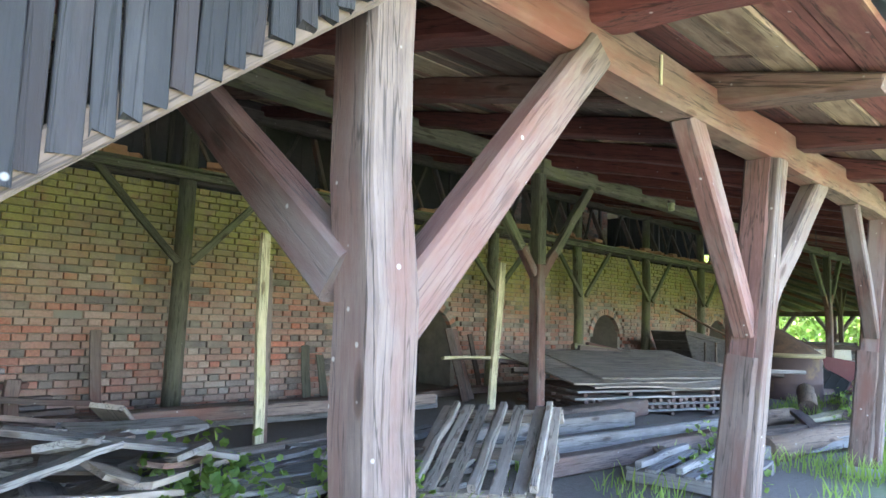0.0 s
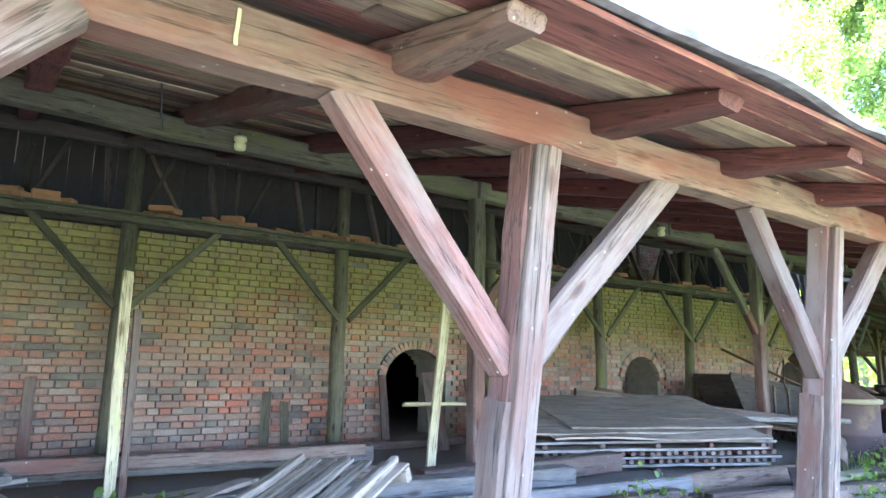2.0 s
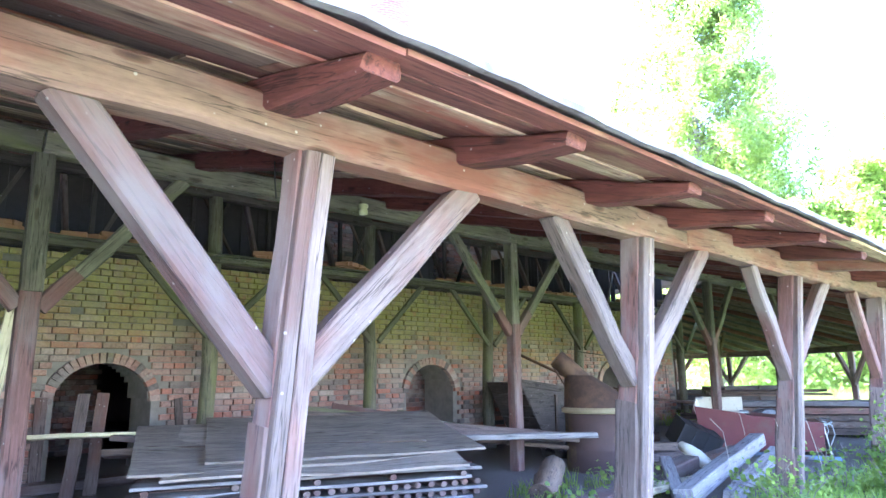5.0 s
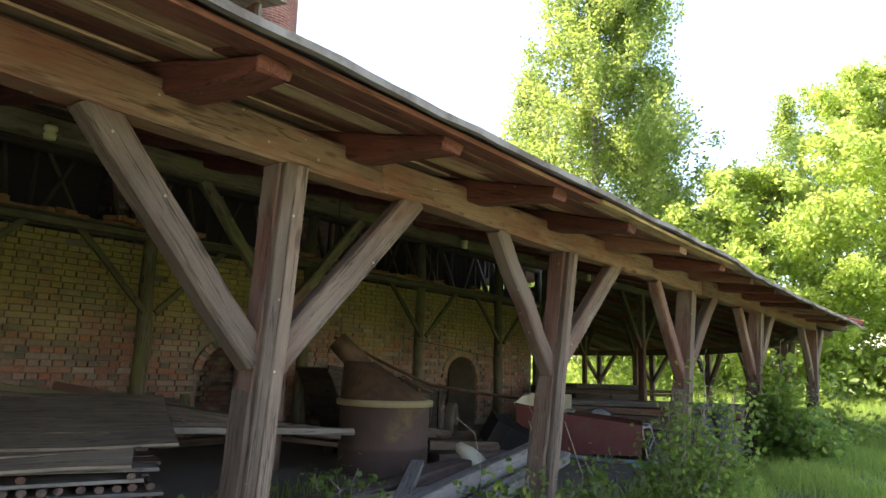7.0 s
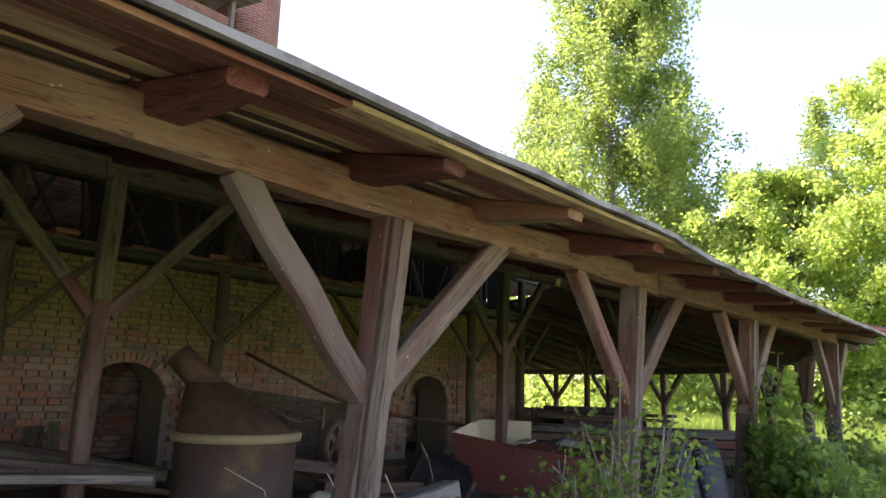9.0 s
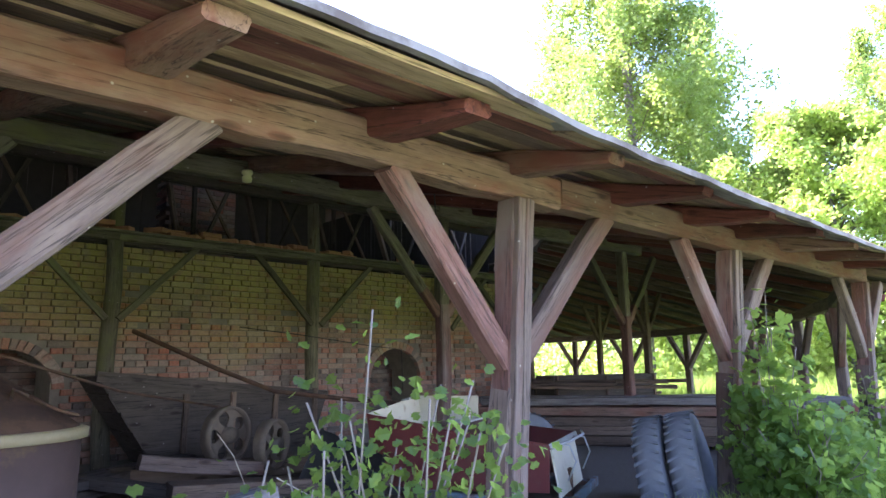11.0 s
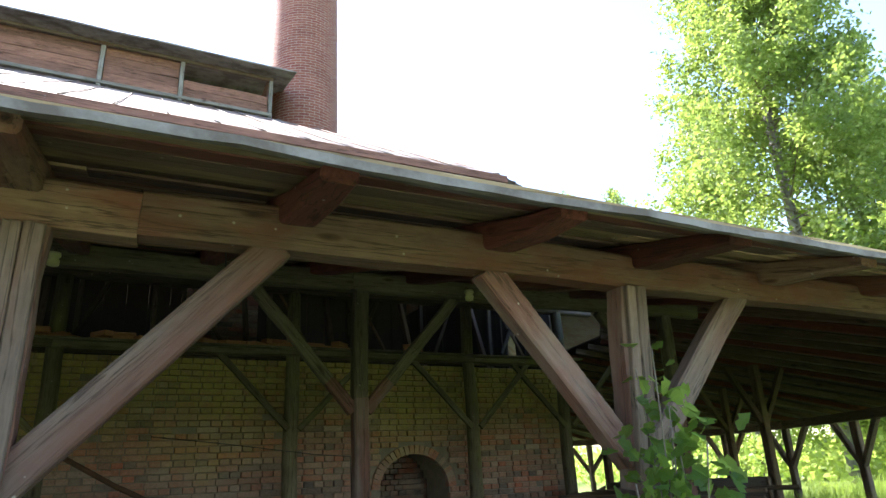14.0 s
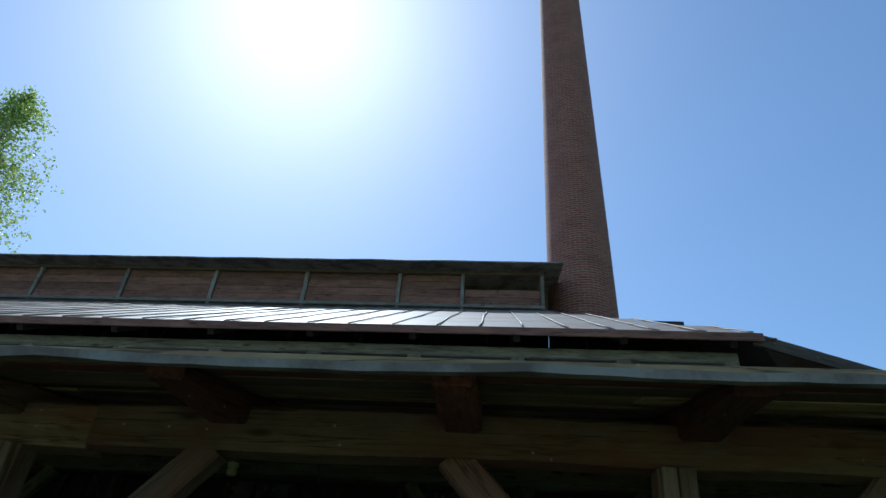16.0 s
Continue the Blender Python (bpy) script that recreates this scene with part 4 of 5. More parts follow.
plank((2.86, 5.1, 0.0), (2.84, 5.16, 1.9), 0.085, 0.05, NEWWOOD, "pale new lath standing upright in the shed floor", group="")
plank((2.98, 5.22, 0.0), (2.97, 5.28, 1.6), 0.06, 0.04, GREY, "dark old lath standing beside a pale one", group="")
plank((6.02, 5.25, 0.0), (6.25, 5.30, 1.93), 0.11, 0.045, NEWWOOD, "pale greenish board standing on end by a red post", group="")

# long squared beams along the kiln wall
plank((1.9, 5.55, 0.30), (5.4, 5.65, 0.27), 0.16, 0.12, GREY, "long grey squared beam lying on the shed floor")
plank((1.7, 5.95, 0.22), (5.6, 5.85, 0.20), 0.22, 0.16, PALEGREY, "long bleached beam lying on the shed floor")
plank((-0.6, 5.8, 0.18), (2.6, 6.0, 0.16), 0.17, 0.14, DARKWOOD, "dark half-rotten beam lying on the shed floor")
plank((1.4, 7.5, 0.05), (8.2, 7.35, 0.06), 0.25, 0.1, GREY, "long dusty plank lying along the kiln wall")
plank((8.5, 7.4, 0.05), (13.0, 7.2, 0.03), 0.25, 0.1, BROWNWOOD, "long dusty plank lying along the kiln wall")
for x, h, w in ((2.4, 0.95, 0.12), (5.15, 0.75, 0.12), (5.45, 0.62, 0.11), (7.05, 1.0, 0.13), (8.75, 0.95, 0.11), (10.3, 0.6, 0.1), (12.4, 0.55, 0.16), (12.7, 0.62, 0.14)):
    plank((x, 7.95, 0.02), (x + rng.uniform(-0.05, 0.12), 8.22, h), w, 0.03, MOSSWOOD if h < 0.8 else GREY, "short grey board leaning against the kiln wall", group="boards against the kiln wall")

# stack of rails at the left end
for k in range(5):
    plank((-2.2 + 0.1 * k, 6.9 - 0.12 * (k % 2), 0.20 + 0.13 * k), (1.9 - 0.2 * k, 6.95, 0.22 + 0.13 * k), 0.14, 0.05, PALEGREY if k > 2 else GREY, "grey board in a loose stack by the wall", group="board stack by the wall")
for x in (-1.5, 1.35):
    plank((x, 6.8, -0.05), (x, 6.8, 0.55), 0.12, 0.1, GREY, "short stub post beside the board stack", group="")
plank((0.2, 6.55, 0.62), (1.5, 6.0, 0.12), 0.10, 0.05, GREY, "thin grey board sloping off the stack")
plank((0.6, 6.6, 0.45), (1.9, 6.4, 0.35), 0.08, 0.05, GREY, "thin grey board sloping off the stack")

# broken boards heaped near the first post
for i in range(34):
    r = random.Random(200 + i)
    cx, cy = r.uniform(0.55, 2.0), r.uniform(3.3, 5.2)
    a = r.gauss(0.6, 0.5)
    n = r.uniform(0.5, 1.3)
    z = 0.1 + r.uniform(0, 0.5) * (1 - abs(cx - 1.1) / 1.6)
    s = r.gauss(-0.12, 0.14)
    plank((cx - n / 2 * math.cos(a), cy - n / 2 * math.sin(a), z - s * n / 2), (cx + n / 2 * math.cos(a), cy + n / 2 * math.sin(a), z + s * n / 2), r.uniform(0.13, 0.22), 0.034, r.choice((GREY, SHEETWOOD, PALEGREY, PALEGREY)), "broken weathered board in a heap", r.gauss(0, 12), group="heap of broken boards")

for i in range(22):
    r = random.Random(260 + i)
    cx, cy, a = r.uniform(2.0, 3.9), r.uniform(2.6, 4.9), r.gauss(0.12, 0.28)
    n, z = r.uniform(0.9, 2.0), 0.05 + 0.03 * (i % 4)
    plank((cx - n / 2 * math.cos(a), cy - n / 2 * math.sin(a), z), (cx + n / 2 * math.cos(a), cy + n / 2 * math.sin(a), z + r.uniform(-0.02, 0.05)), r.uniform(0.09, 0.19), 0.035, r.choice((PALEGREY, PALEGREY, SHEETWOOD, GREY)), "weathered grey board lying flat on the shed floor", r.gauss(0, 4))


def pallet(m, label, mat, n=7, length=1.15, width=1.05):
    t = thing("pallet", m.translation, label, "pallet", "wooden pallets")
    for i in range(3):
        x = 0.06 + (length - 0.12) * i / 2
        part("bearer", timber(width, 0.075, 0.09), mat, t, m @ Matrix.Translation((x, 0, 0.045)) @ pose(0, 0, 0, 0, 0, 90))
    for i in range(n):
        y = 0.045 + (width - 0.09) * i / (n - 1)
        part("slat", timber(length, 0.085, 0.022), mat, t, m @ Matrix.Translation((0, y, 0.102 + rng.uniform(0, 0.004))) @ pose(0, 0, 0, 0, 0, rng.gauss(0, 0.8)))
    for y in (0.1, width * 0.5, width - 0.1):
        part("top_rail", timber(length * 0.97, 0.05, 0.05), mat, t, m @ Matrix.Translation((0.01, y, 0.137)))
    return t


pallet(pose(3.28, 2.33, 0.05, -3, -16, 32), "weathered slatted pallet tipped on a heap of boards", SHEETWOOD, 7, 1.35, 0.95)
pallet(pose(4.6, 1.75, 0.02, 0, 0, 8), "bleached slatted pallet lying on the ground", PALEGREY, 6, 1.1, 0.8)

# grey logs and sawn rails in front of the stack
for i, (a, b, w, h, mat) in enumerate((
    ((3.9, 3.5, 0.10), (7.4, 3.05, 0.12), 0.2, 0.16, PALEGREY), ((4.1, 3.0, 0.09), (6.9, 2.75, 0.10), 0.18, 0.14, GREY),
    ((4.2, 4.0, 0.16), (6.6, 3.75, 0.18), 0.2, 0.16, PALEGREY), ((5.6, 2.3, 0.10), (8.4, 1.75, 0.09), 0.16, 0.12, PALEGREY),
    ((5.3, 4.35, 0.12), (7.9, 4.3, 0.14), 0.22, 0.2, GREY), ((7.2, 2.7, 0.08), (9.4, 2.0, 0.1), 0.2, 0.08, BROWNWOOD),
    ((1.9, 4.3, 0.07), (4.6, 4.75, 0.08), 0.2, 0.06, PALEGREY), ((2.2, 3.7, 0.05), (4.2, 4.3, 0.06), 0.16, 0.05, GREY),
    ((1.5, 3.4, 0.05), (3.3, 3.9, 0.10), 0.12, 0.04, PALEGREY), ((1.2, 2.7, 0.04), (3.0, 3.2, 0.07), 0.14, 0.05, GREY),
    ((8.6, 2.6, 0.10), (11.9, 2.2, 0.16), 0.14, 0.06, NEWWOOD), ((9.6, 2.3, 0.06), (12.9, 2.9, 0.14), 0.24, 0.18, GREY),
    ((11.0, 2.0, 0.10), (14.2, 2.6, 0.34), 0.18, 0.16, PALEGREY), ((11.4, 1.75, 0.08), (14.0, 2.3, 0.22), 0.14, 0.12, PALEGREY),
    ((10.8, 1.9, 0.06), (12.0, 2.7, 0.30), 0.12, 0.06, PALEGREY), ((12.5, 2.9, 0.1), (14.9, 3.2, 0.12), 0.16, 0.12, GREY),
    ((4.7, 2.1, 0.06), (5.4, 2.75, 0.12), 0.09, 0.04, BROWNWOOD), ((7.4, 1.9, 0.05), (8.7, 2.7, 0.2), 0.12, 0.05, GREY),
)):
    plank(a, b, w, h, mat, "grey weathered sawn timber lying among weeds" if mat is not NEWWOOD else "pale sawn lath lying among weeds", rng.gauss(0, 5))
for a, b, r0 in (((6.2, 2.15, 0.12), (7.9, 1.9, 0.13), 0.12), ((7.3, 3.2, 0.1), (9.0, 2.85, 0.12), 0.11), ((10.2, 3.0, 0.10), (10.6, 3.15, 0.32), 0.13)):
    m, n = along(a, b)
    tagged(part("log", log(n, r0, r0 * 0.9), BROWNWOOD, None, m), "short brown log lying among weeds", "log", "short logs")


# stack of broad drying boards
def board_stack():
    at = Matrix.Translation((7.15, 4.7, 0.0)) @ pose(0, 0, 0, 0, 0, -22)
    t = thing("drying_board_stack", (7.15, 4.7, 0.0), "stack of broad drying boards on rows of short battens", "board stack")
    z = 0.0
    for k in range(4):
        step = 0.118 if k in (1, 2) else 0.7
        for j in range(int(3.0 / step) + 1):
            x = 0.05 + step * j + rng.gauss(0, 0.008)
            part("batten", timber(1.5, 0.062, 0.05, 0.003, 0.3, 3), GREY, t, at @ Matrix.Translation((x, -0.02 + rng.gauss(0, 0.012), z + 0.026)) @ pose(0, 0, 0, 0, 0, 90 + rng.gauss(0, 1.5)))
        z += 0.053
        for j in range(5):
            part("board", timber(3.0 + rng.uniform(-0.1, 0.15), 0.29, 0.028, 0.004, 0.1, 6), PALEGREY if j == 0 else GREY, t, at @ Matrix.Translation((-0.05 + rng.gauss(0, 0.05), 0.12 + 0.3 * j + rng.gauss(0, 0.01), z + 0.016)) @ pose(0, 0, 0, 0, 0, rng.gauss(0, 0.5)))
        z += 0.034
    for k, (dx, dy, turn) in enumerate(((0.15, -0.06, -3.5), (-0.1, 0.03, 2.5), (0.5, 0.25, -1.0))):
        b = bmesh.new()
        rows = []
        for i in range(13):
            row = []
            for q in range(7):
                x, y = 2.7 * i / 12, 1.9 * q / 6
                w = 0.03 * noise.noise((x * 0.9, y * 0.9, 7 * k)) + 0.04 * (y / 1.9) ** 2 + 0.015 * (x / 2.7 - 0.4) ** 2
                row.append((x + rng.gauss(0, 0.004), y + rng.gauss(0, 0.004), w))
            rows.append(row)
        up = [[b.verts.new((x, y, w + 0.022)) for x, y, w in row] for row in rows]
        lo = [[b.verts.new((x, y, w)) for x, y, w in row] for row in rows]
        for i in range(12):
            for q in range(6):
                b.faces.new((up[i][q], up[i + 1][q], up[i + 1][q + 1], up[i][q + 1]))
                b.faces.new((lo[i][q], lo[i][q + 1], lo[i + 1][q + 1], lo[i + 1][q]))
            b.faces.new((lo[i][0], lo[i + 1][0], up[i + 1][0], up[i][0]))
            b.faces.new((lo[i + 1][6], lo[i][6], up[i][6], up[i + 1][6]))
        for q in range(6):
            b.faces.new((lo[0][q + 1], lo[0][q], up[0][q], up[0][q + 1]))
            b.faces.new((lo[12][q], lo[12][q + 1], up[12][q + 1], up[12][q]))
        part("sheet", b, SHEETWOOD, t, at @ Matrix.Translation((dx, dy, z + 0.02 + 0.045 * k)) @ pose(0, 0, 0, 7.5, 0, turn), "broad warped brown sheet")


board_stack()
for a, b, w, h, mat in (
    ((7.2, 5.9, 0.52), (9.9, 4.3, 0.50), 0.14, 0.07, BROWNWOOD), ((7.4, 6.4, 0.62), (8.6, 5.7, 0.52), 0.15, 0.05, GREY), ((6.5, 6.6, 0.66), (8.4, 6.3, 0.62), 0.09, 0.04, NEWWOOD),
    ((8.2, 6.9, 0.55), (11.6, 6.3, 0.62), 0.18, 0.10, GREY), ((9.3, 6.2, 0.78), (12.2, 4.0, 0.42), 0.15, 0.11, GREY), ((9.7, 6.6, 0.80), (12.6, 4.6, 0.36), 0.16, 0.1, MOSSWOOD),
    ((9.1, 5.5, 0.55), (11.4, 4.2, 0.5), 0.14, 0.1, GREY), ((10.3, 6.7, 0.82), (13.1, 5.2, 0.25), 0.12, 0.09, GREY), ((9.6, 5.0, 0.52), (12.0, 3.6, 0.50), 0.13, 0.06, PALEGREY),
    ((8.9, 6.9, 0.6), (9.6, 4.6, 0.52), 0.15, 0.06, GREY), ((10.9, 5.9, 0.45), (13.0, 4.1, 0.2), 0.2, 0.05, BROWNWOOD)):
    plank(a, b, w, h, mat, "old grey timber thrown across the drying boards", rng.gauss(0, 6), group="timbers on the board stack")
for x, y in ((7.1, 7.0), (7.35, 7.15)):
    plank((x, y - 0.3, 0.0), (x + 0.25, y + 0.35, 1.05), 0.13, 0.04, GREY, "broken grey board leaning in the arched doorway", group="boards against the kiln wall")
for j in range(10):
    plank((13.1 + 0.05 * (j % 3), 4.9 + 0.10 * (j % 5), 0.06 + 0.09 * (j // 5)), (15.2, 6.2 + 0.1 * (j % 5), 0.06 + 0.09 * (j // 5)), 0.09, 0.08, DARKWOOD, "dark square timber in a neat stack", group="stack of square timbers")


# rusty boiler with a slanting hood
def boiler():
    c = Vector((12.96, 4.1, -0.22))
    t = thing("rusty_boiler", c, "rusty round boiler with slanting hood and pipe", "boiler")
    at = Matrix.Translation(c)
    part("drum", spin([(0.52, 0), (0.535, 0.03), (0.52, 0.06), (0.52, 0.45), (0.53, 0.47), (0.52, 0.49), (0.525, 0.93)], 40), TANKSIDE, t, at)
    part("rim", spin([(0.51, 0.925), (0.565, 0.925), (0.57, 0.985), (0.52, 1.0)], 40), RIM, t, at, "flaking ochre rim")
    bm = bmesh.new()
    sides = 32
    low = [bm.verts.new((0.53 * math.cos(2 * math.pi * j / sides), 0.53 * math.sin(2 * math.pi * j / sides), 0.99)) for j in range(sides)]
    ax = Vector((-0.22, 0.24))
    top = [bm.verts.new((ax.x + 0.18 * math.cos(2 * math.pi * j / sides), ax.y + 0.18 * math.sin(2 * math.pi * j / sides), 1.42)) for j in range(sides)]
    for j in range(sides):
        f = bm.faces.new((low[j], low[(j + 1) % sides], top[(j + 1) % sides], top[j]))
        f.smooth = True
    bm.faces.new(top)
    bmesh.ops.recalc_face_normals(bm, faces=bm.faces)
    part("hood", bm, RUST, t, at, "dusty brown sheet hood")
    m, n = along(c + Vector((-0.18, 0.2, 1.34)), c + Vector((-0.42, 0.44, 1.66)))
    part("pipe", log(n, 0.13, 0.125, 20, 4, 0.0), RUST, t, m)
    part("rod", tube([c + Vector((0.1, -0.1, 1.25)), c + Vector((0.3, -0.35, 1.12)), c + Vector((0.42, -0.38, 1.08))], 0.012), RUST, t)
    part("lug", tube([c + Vector((0.05, -0.2, 1.20)), c + Vector((0.05, -0.22, 1.27)), c + Vector((0.14, -0.25, 1.22))], 0.014), RUST, t)


boiler()


# feed trough with slanted end before the wall
def trough():
    t = thing("wooden_hopper", (15.9, 7.2, -0.2), "dark plank hopper box with slanting ends", "hopper")
    prof = ((14.3, 1.10), (15.0, 0.02), (17.0, -0.1), (17.3, 0.72), (15.2, 0.98))
    for y, lab in ((6.75, "front_side"), (7.55, "back_side")):
        bm = bmesh.new()
        a = [bm.verts.new((x, y - 0.02, z)) for x, z in prof]
        b = [bm.verts.new((x, y + 0.02, z)) for x, z in prof]
        bm.faces.new(a)
        bm.faces.new(b[::-1])
        for j in range(5):
            bm.faces.new((a[j], a[(j + 1) % 5], b[(j + 1) % 5], b[j]))
        bmesh.ops.recalc_face_normals(bm, faces=bm.faces)
        part(lab, bm, DARKWOOD, t)
    for j in range(5):
        f = (j + 0.5) / 5
        x, z = 14.3 + 0.7 * f, 1.10 - 1.08 * f
        stick("end_board", (x, 6.74, z), (x, 7.56, z), 0.24, 0.03, DARKWOOD, t, roll=57)
    for j in range(4):
        stick("side_batten", (15.3 + 0.6 * j, 6.71, 0.0), (15.3 + 0.6 * j, 6.71, 0.85), 0.07, 0.03, BROWNWOOD, t)
    stick("rim_board", (14.3, 6.72, 1.08), (17.3, 6.72, 0.74), 0.04, 0.12, DARKWOOD, t)


trough()


def wheel(at, turn, rad, label):
    t = thing("flat_belt_wheel", at, label, "wheel", "cast iron belt wheels")
    m = Matrix.Translation(at) @ pose(0, 0, 0, 90, 0, turn)
    bm = spin([(rad, -0.07), (rad * 1.02, 0), (rad, 0.07), (rad * 0.9, 0.07), (rad * 0.9, -0.07), (rad, -0.07)], 32, False)
    part("rim", bm, IRON, t, m)
    bm = bmesh.new()
    n = 40
    holes = 5
    # disc with five round openings, as a ring of spokes that swell to hub and rim
    for k in range(holes):
        a0 = 2 * math.pi * k / holes
        steps = 8
        rows = []
        for i in range(steps + 1):
            f = i / steps
            rr = rad * (0.25 + 0.67 * f)
            half = (0.34 - 0.20 * math.sin(math.pi * f)) * 1.75
            rows.append([bm.verts.new((rr * math.cos(a0 + s * half), rr * math.sin(a0 + s * half), z)) for z in (-0.015, 0.015) for s in (-1, 0, 1)])
        for a, b in zip(rows, rows[1:]):
            for j, q in ((0, 1), (1, 2)):
                bm.faces.new((a[j], a[q], b[q], b[j]))
                bm.faces.new((a[j + 3], b[j + 3], b[q + 3], a[q + 3]))
            bm.faces.new((a[0], b[0], b[3], a[3]))
            bm.faces.new((a[2], a[5], b[5], b[2]))
    bmesh.ops.recalc_face_normals(bm, faces=bm.faces)
    part("web", bm, IRON, t, m)
    part("hub", spin([(0.02, -0.1), (rad * 0.27, -0.1), (rad * 0.3, 0), (rad * 0.27, 0.1), (0.02, 0.1)], 20), IRON, t, m)


wheel((15.32, 5.62, 0.44), 18, 0.30, "dusty cast iron belt wheel with round openings")
wheel((15.66, 5.25, 0.34), 30, 0.26, "dusty cast iron belt wheel, tilted")
plank((14.2, 5.75, 0.12), (16.6, 5.5, 0.05), 0.3, 0.16, BROWNWOOD, "heavy dark sled timber under the belt wheels", group="sled timbers")
plank((14.3, 5.25, 0.30), (15.5, 5.15, 0.12), 0.12, 0.14, GREY, "grey timber sloping over the sled", group="sled timbers")
plank((14.4, 4.75, 0.10), (16.5, 4.35, -0.02), 0.34, 0.12, BROWNWOOD, "heavy notched sled timber", group="sled timbers")
plank((14.45, 4.55, -0.06), (16.3, 4.2, -0.10), 0.2, 0.12, GREY, "grey sled runner with saw notches", group="sled timbers")
plank((13.7, 5.6, 0.2), (14.6, 4.8, 0.05), 0.16, 0.1, DARKWOOD, "dark timber end beside the sled", group="sled timbers")


# old red farm machine with cream hopper
def red_machine():
    o = Vector((17.42, 3.62, -0.22))
    base = Matrix.Translation(o) @ pose(0, 0, 0, 0, 0, -66)
    t = thing("red_farm_machine", o, "derelict red farm machine with cream hopper and hood", "machine")

    def panel(name, pts, mat, label="", th=0.02):
        bm = bmesh.new()
        p = [Vector(q) for q in pts]
        nrm = (p[1] - p[0]).cross(p[2] - p[0]).normalized() * th
        a = [bm.verts.new(q) for q in p]
        b = [bm.verts.new(q - nrm) for q in p]
        bm.faces.new(a)
        bm.faces.new(b[::-1])
        k = len(p)
        for j in range(k):
            bm.faces.new((a[j], b[j], b[(j + 1) % k], a[(j + 1) % k]))
        bmesh.ops.recalc_face_normals(bm, faces=bm.faces)
        return part(name, bm, mat, t, base, label)

    # local x runs along the hood, y across it
    panel("hood_top", ((-0.45, -0.55, 0.72), (0.72, -0.55, 0.60), (0.72, 0.62, 0.60), (-0.45, 0.62, 0.72)), REDPAINT, "dusty dark red hood")
    panel("hood_side", ((-0.45, -0.56, 0.70), (-0.45, -0.56, 0.12), (0.70, -0.56, 0.15), (0.72, -0.56, 0.58)), REDPAINT)
    panel("hood_side", ((0.72, 0.63, 0.58), (0.70, 0.63, 0.15), (-0.45, 0.63, 0.12), (-0.45, 0.63, 0.70)), REDPAINT)
    panel("hood_front", ((0.73, -0.50, 0.54), (0.80, -0.50, 0.10), (0.80, 0.55, 0.10), (0.73, 0.55, 0.54)), CREAM, "chipped cream front plate with rust")
    panel("trim_strip", ((0.735, -0.56, 0.605), (0.75, -0.56, 0.56), (0.75, 0.63, 0.56), (0.735, 0.63, 0.605)), TINPALE, "bent pale metal trim")
    # hopper
    a, b = -1.15, -0.45
    panel("hopper_back", ((a, 0.66, 0.46), (b, 0.66, 0.46), (b, 0.72, 0.98), (a - 0.1, 0.72, 0.98)), CREAM, "cream hopper wall")
    panel("hopper_end", ((a, -0.5, 0.46), (a, 0.66, 0.46), (a - 0.1, 0.72, 0.98), (a - 0.1, -0.55, 0.86)), CREAM, "cream hopper wall")
    panel("hopper_floor", ((a, -0.5, 0.46), (b, -0.5, 0.46), (b, 0.66, 0.46), (a, 0.66, 0.46)), CREAM, "cream hopper floor")
    panel("hopper_front", ((a - 0.1, -0.57, 0.86), (b + 0.02, -0.57, 0.74), (b + 0.02, -0.56, 0.12), (a, -0.56, 0.12)), REDPAINT, "dark red hopper front")
    panel("hinge_plate", ((-0.52, 0.0, 0.745), (-0.36, 0.0, 0.735), (-0.36, 0.62, 0.735), (-0.52, 0.62, 0.745)), TINPALE, "pale zinc hinge plate")
    panel("bracket", ((a - 0.08, 0.2, 0.96), (a + 0.02, 0.2, 0.98), (a + 0.02, 0.5, 1.0), (a - 0.08, 0.5, 0.98)), TINPALE, "pale bracket on the hopper edge")
    for y in (-0.35, 0.4):
        part("cable", tube([base @ Vector(q) for q in ((0.72, y, 0.58), (0.86, y + 0.05, 0.56), (0.9, y + 0.12, 0.4), (0.82, y + 0.1, 0.22))], 0.009), TINPALE, t)
    part("grab_rail", tube([base @ Vector(q) for q in ((0.76, -0.45, 0.57), (0.86, -0.3, 0.60), (0.9, 0.2, 0.62), (0.8, 0.6, 0.61))], 0.014), TINPALE, t)
    for y in (-0.6, 0.66):
        part("chassis_rail", tube([base @ Vector(q) for q in ((-1.1, y, 0.1), (0.9, y, 0.04))], 0.045), BLUEPAINT, t)
    for x in (-0.9, 0.0, 0.75):
        part("axle_post", tube([base @ Vector((x, 0.0, -0.05)), base @ Vector((x, 0.0, 0.3))], 0.06), RUST, t)
    part("bumper", timber(1.3, 0.05, 0.12), BLUEPAINT, t, base @ Matrix.Translation((0.92, -0.62, 0.06)) @ pose(0, 0, 0, 0, 0, 90))


red_machine()


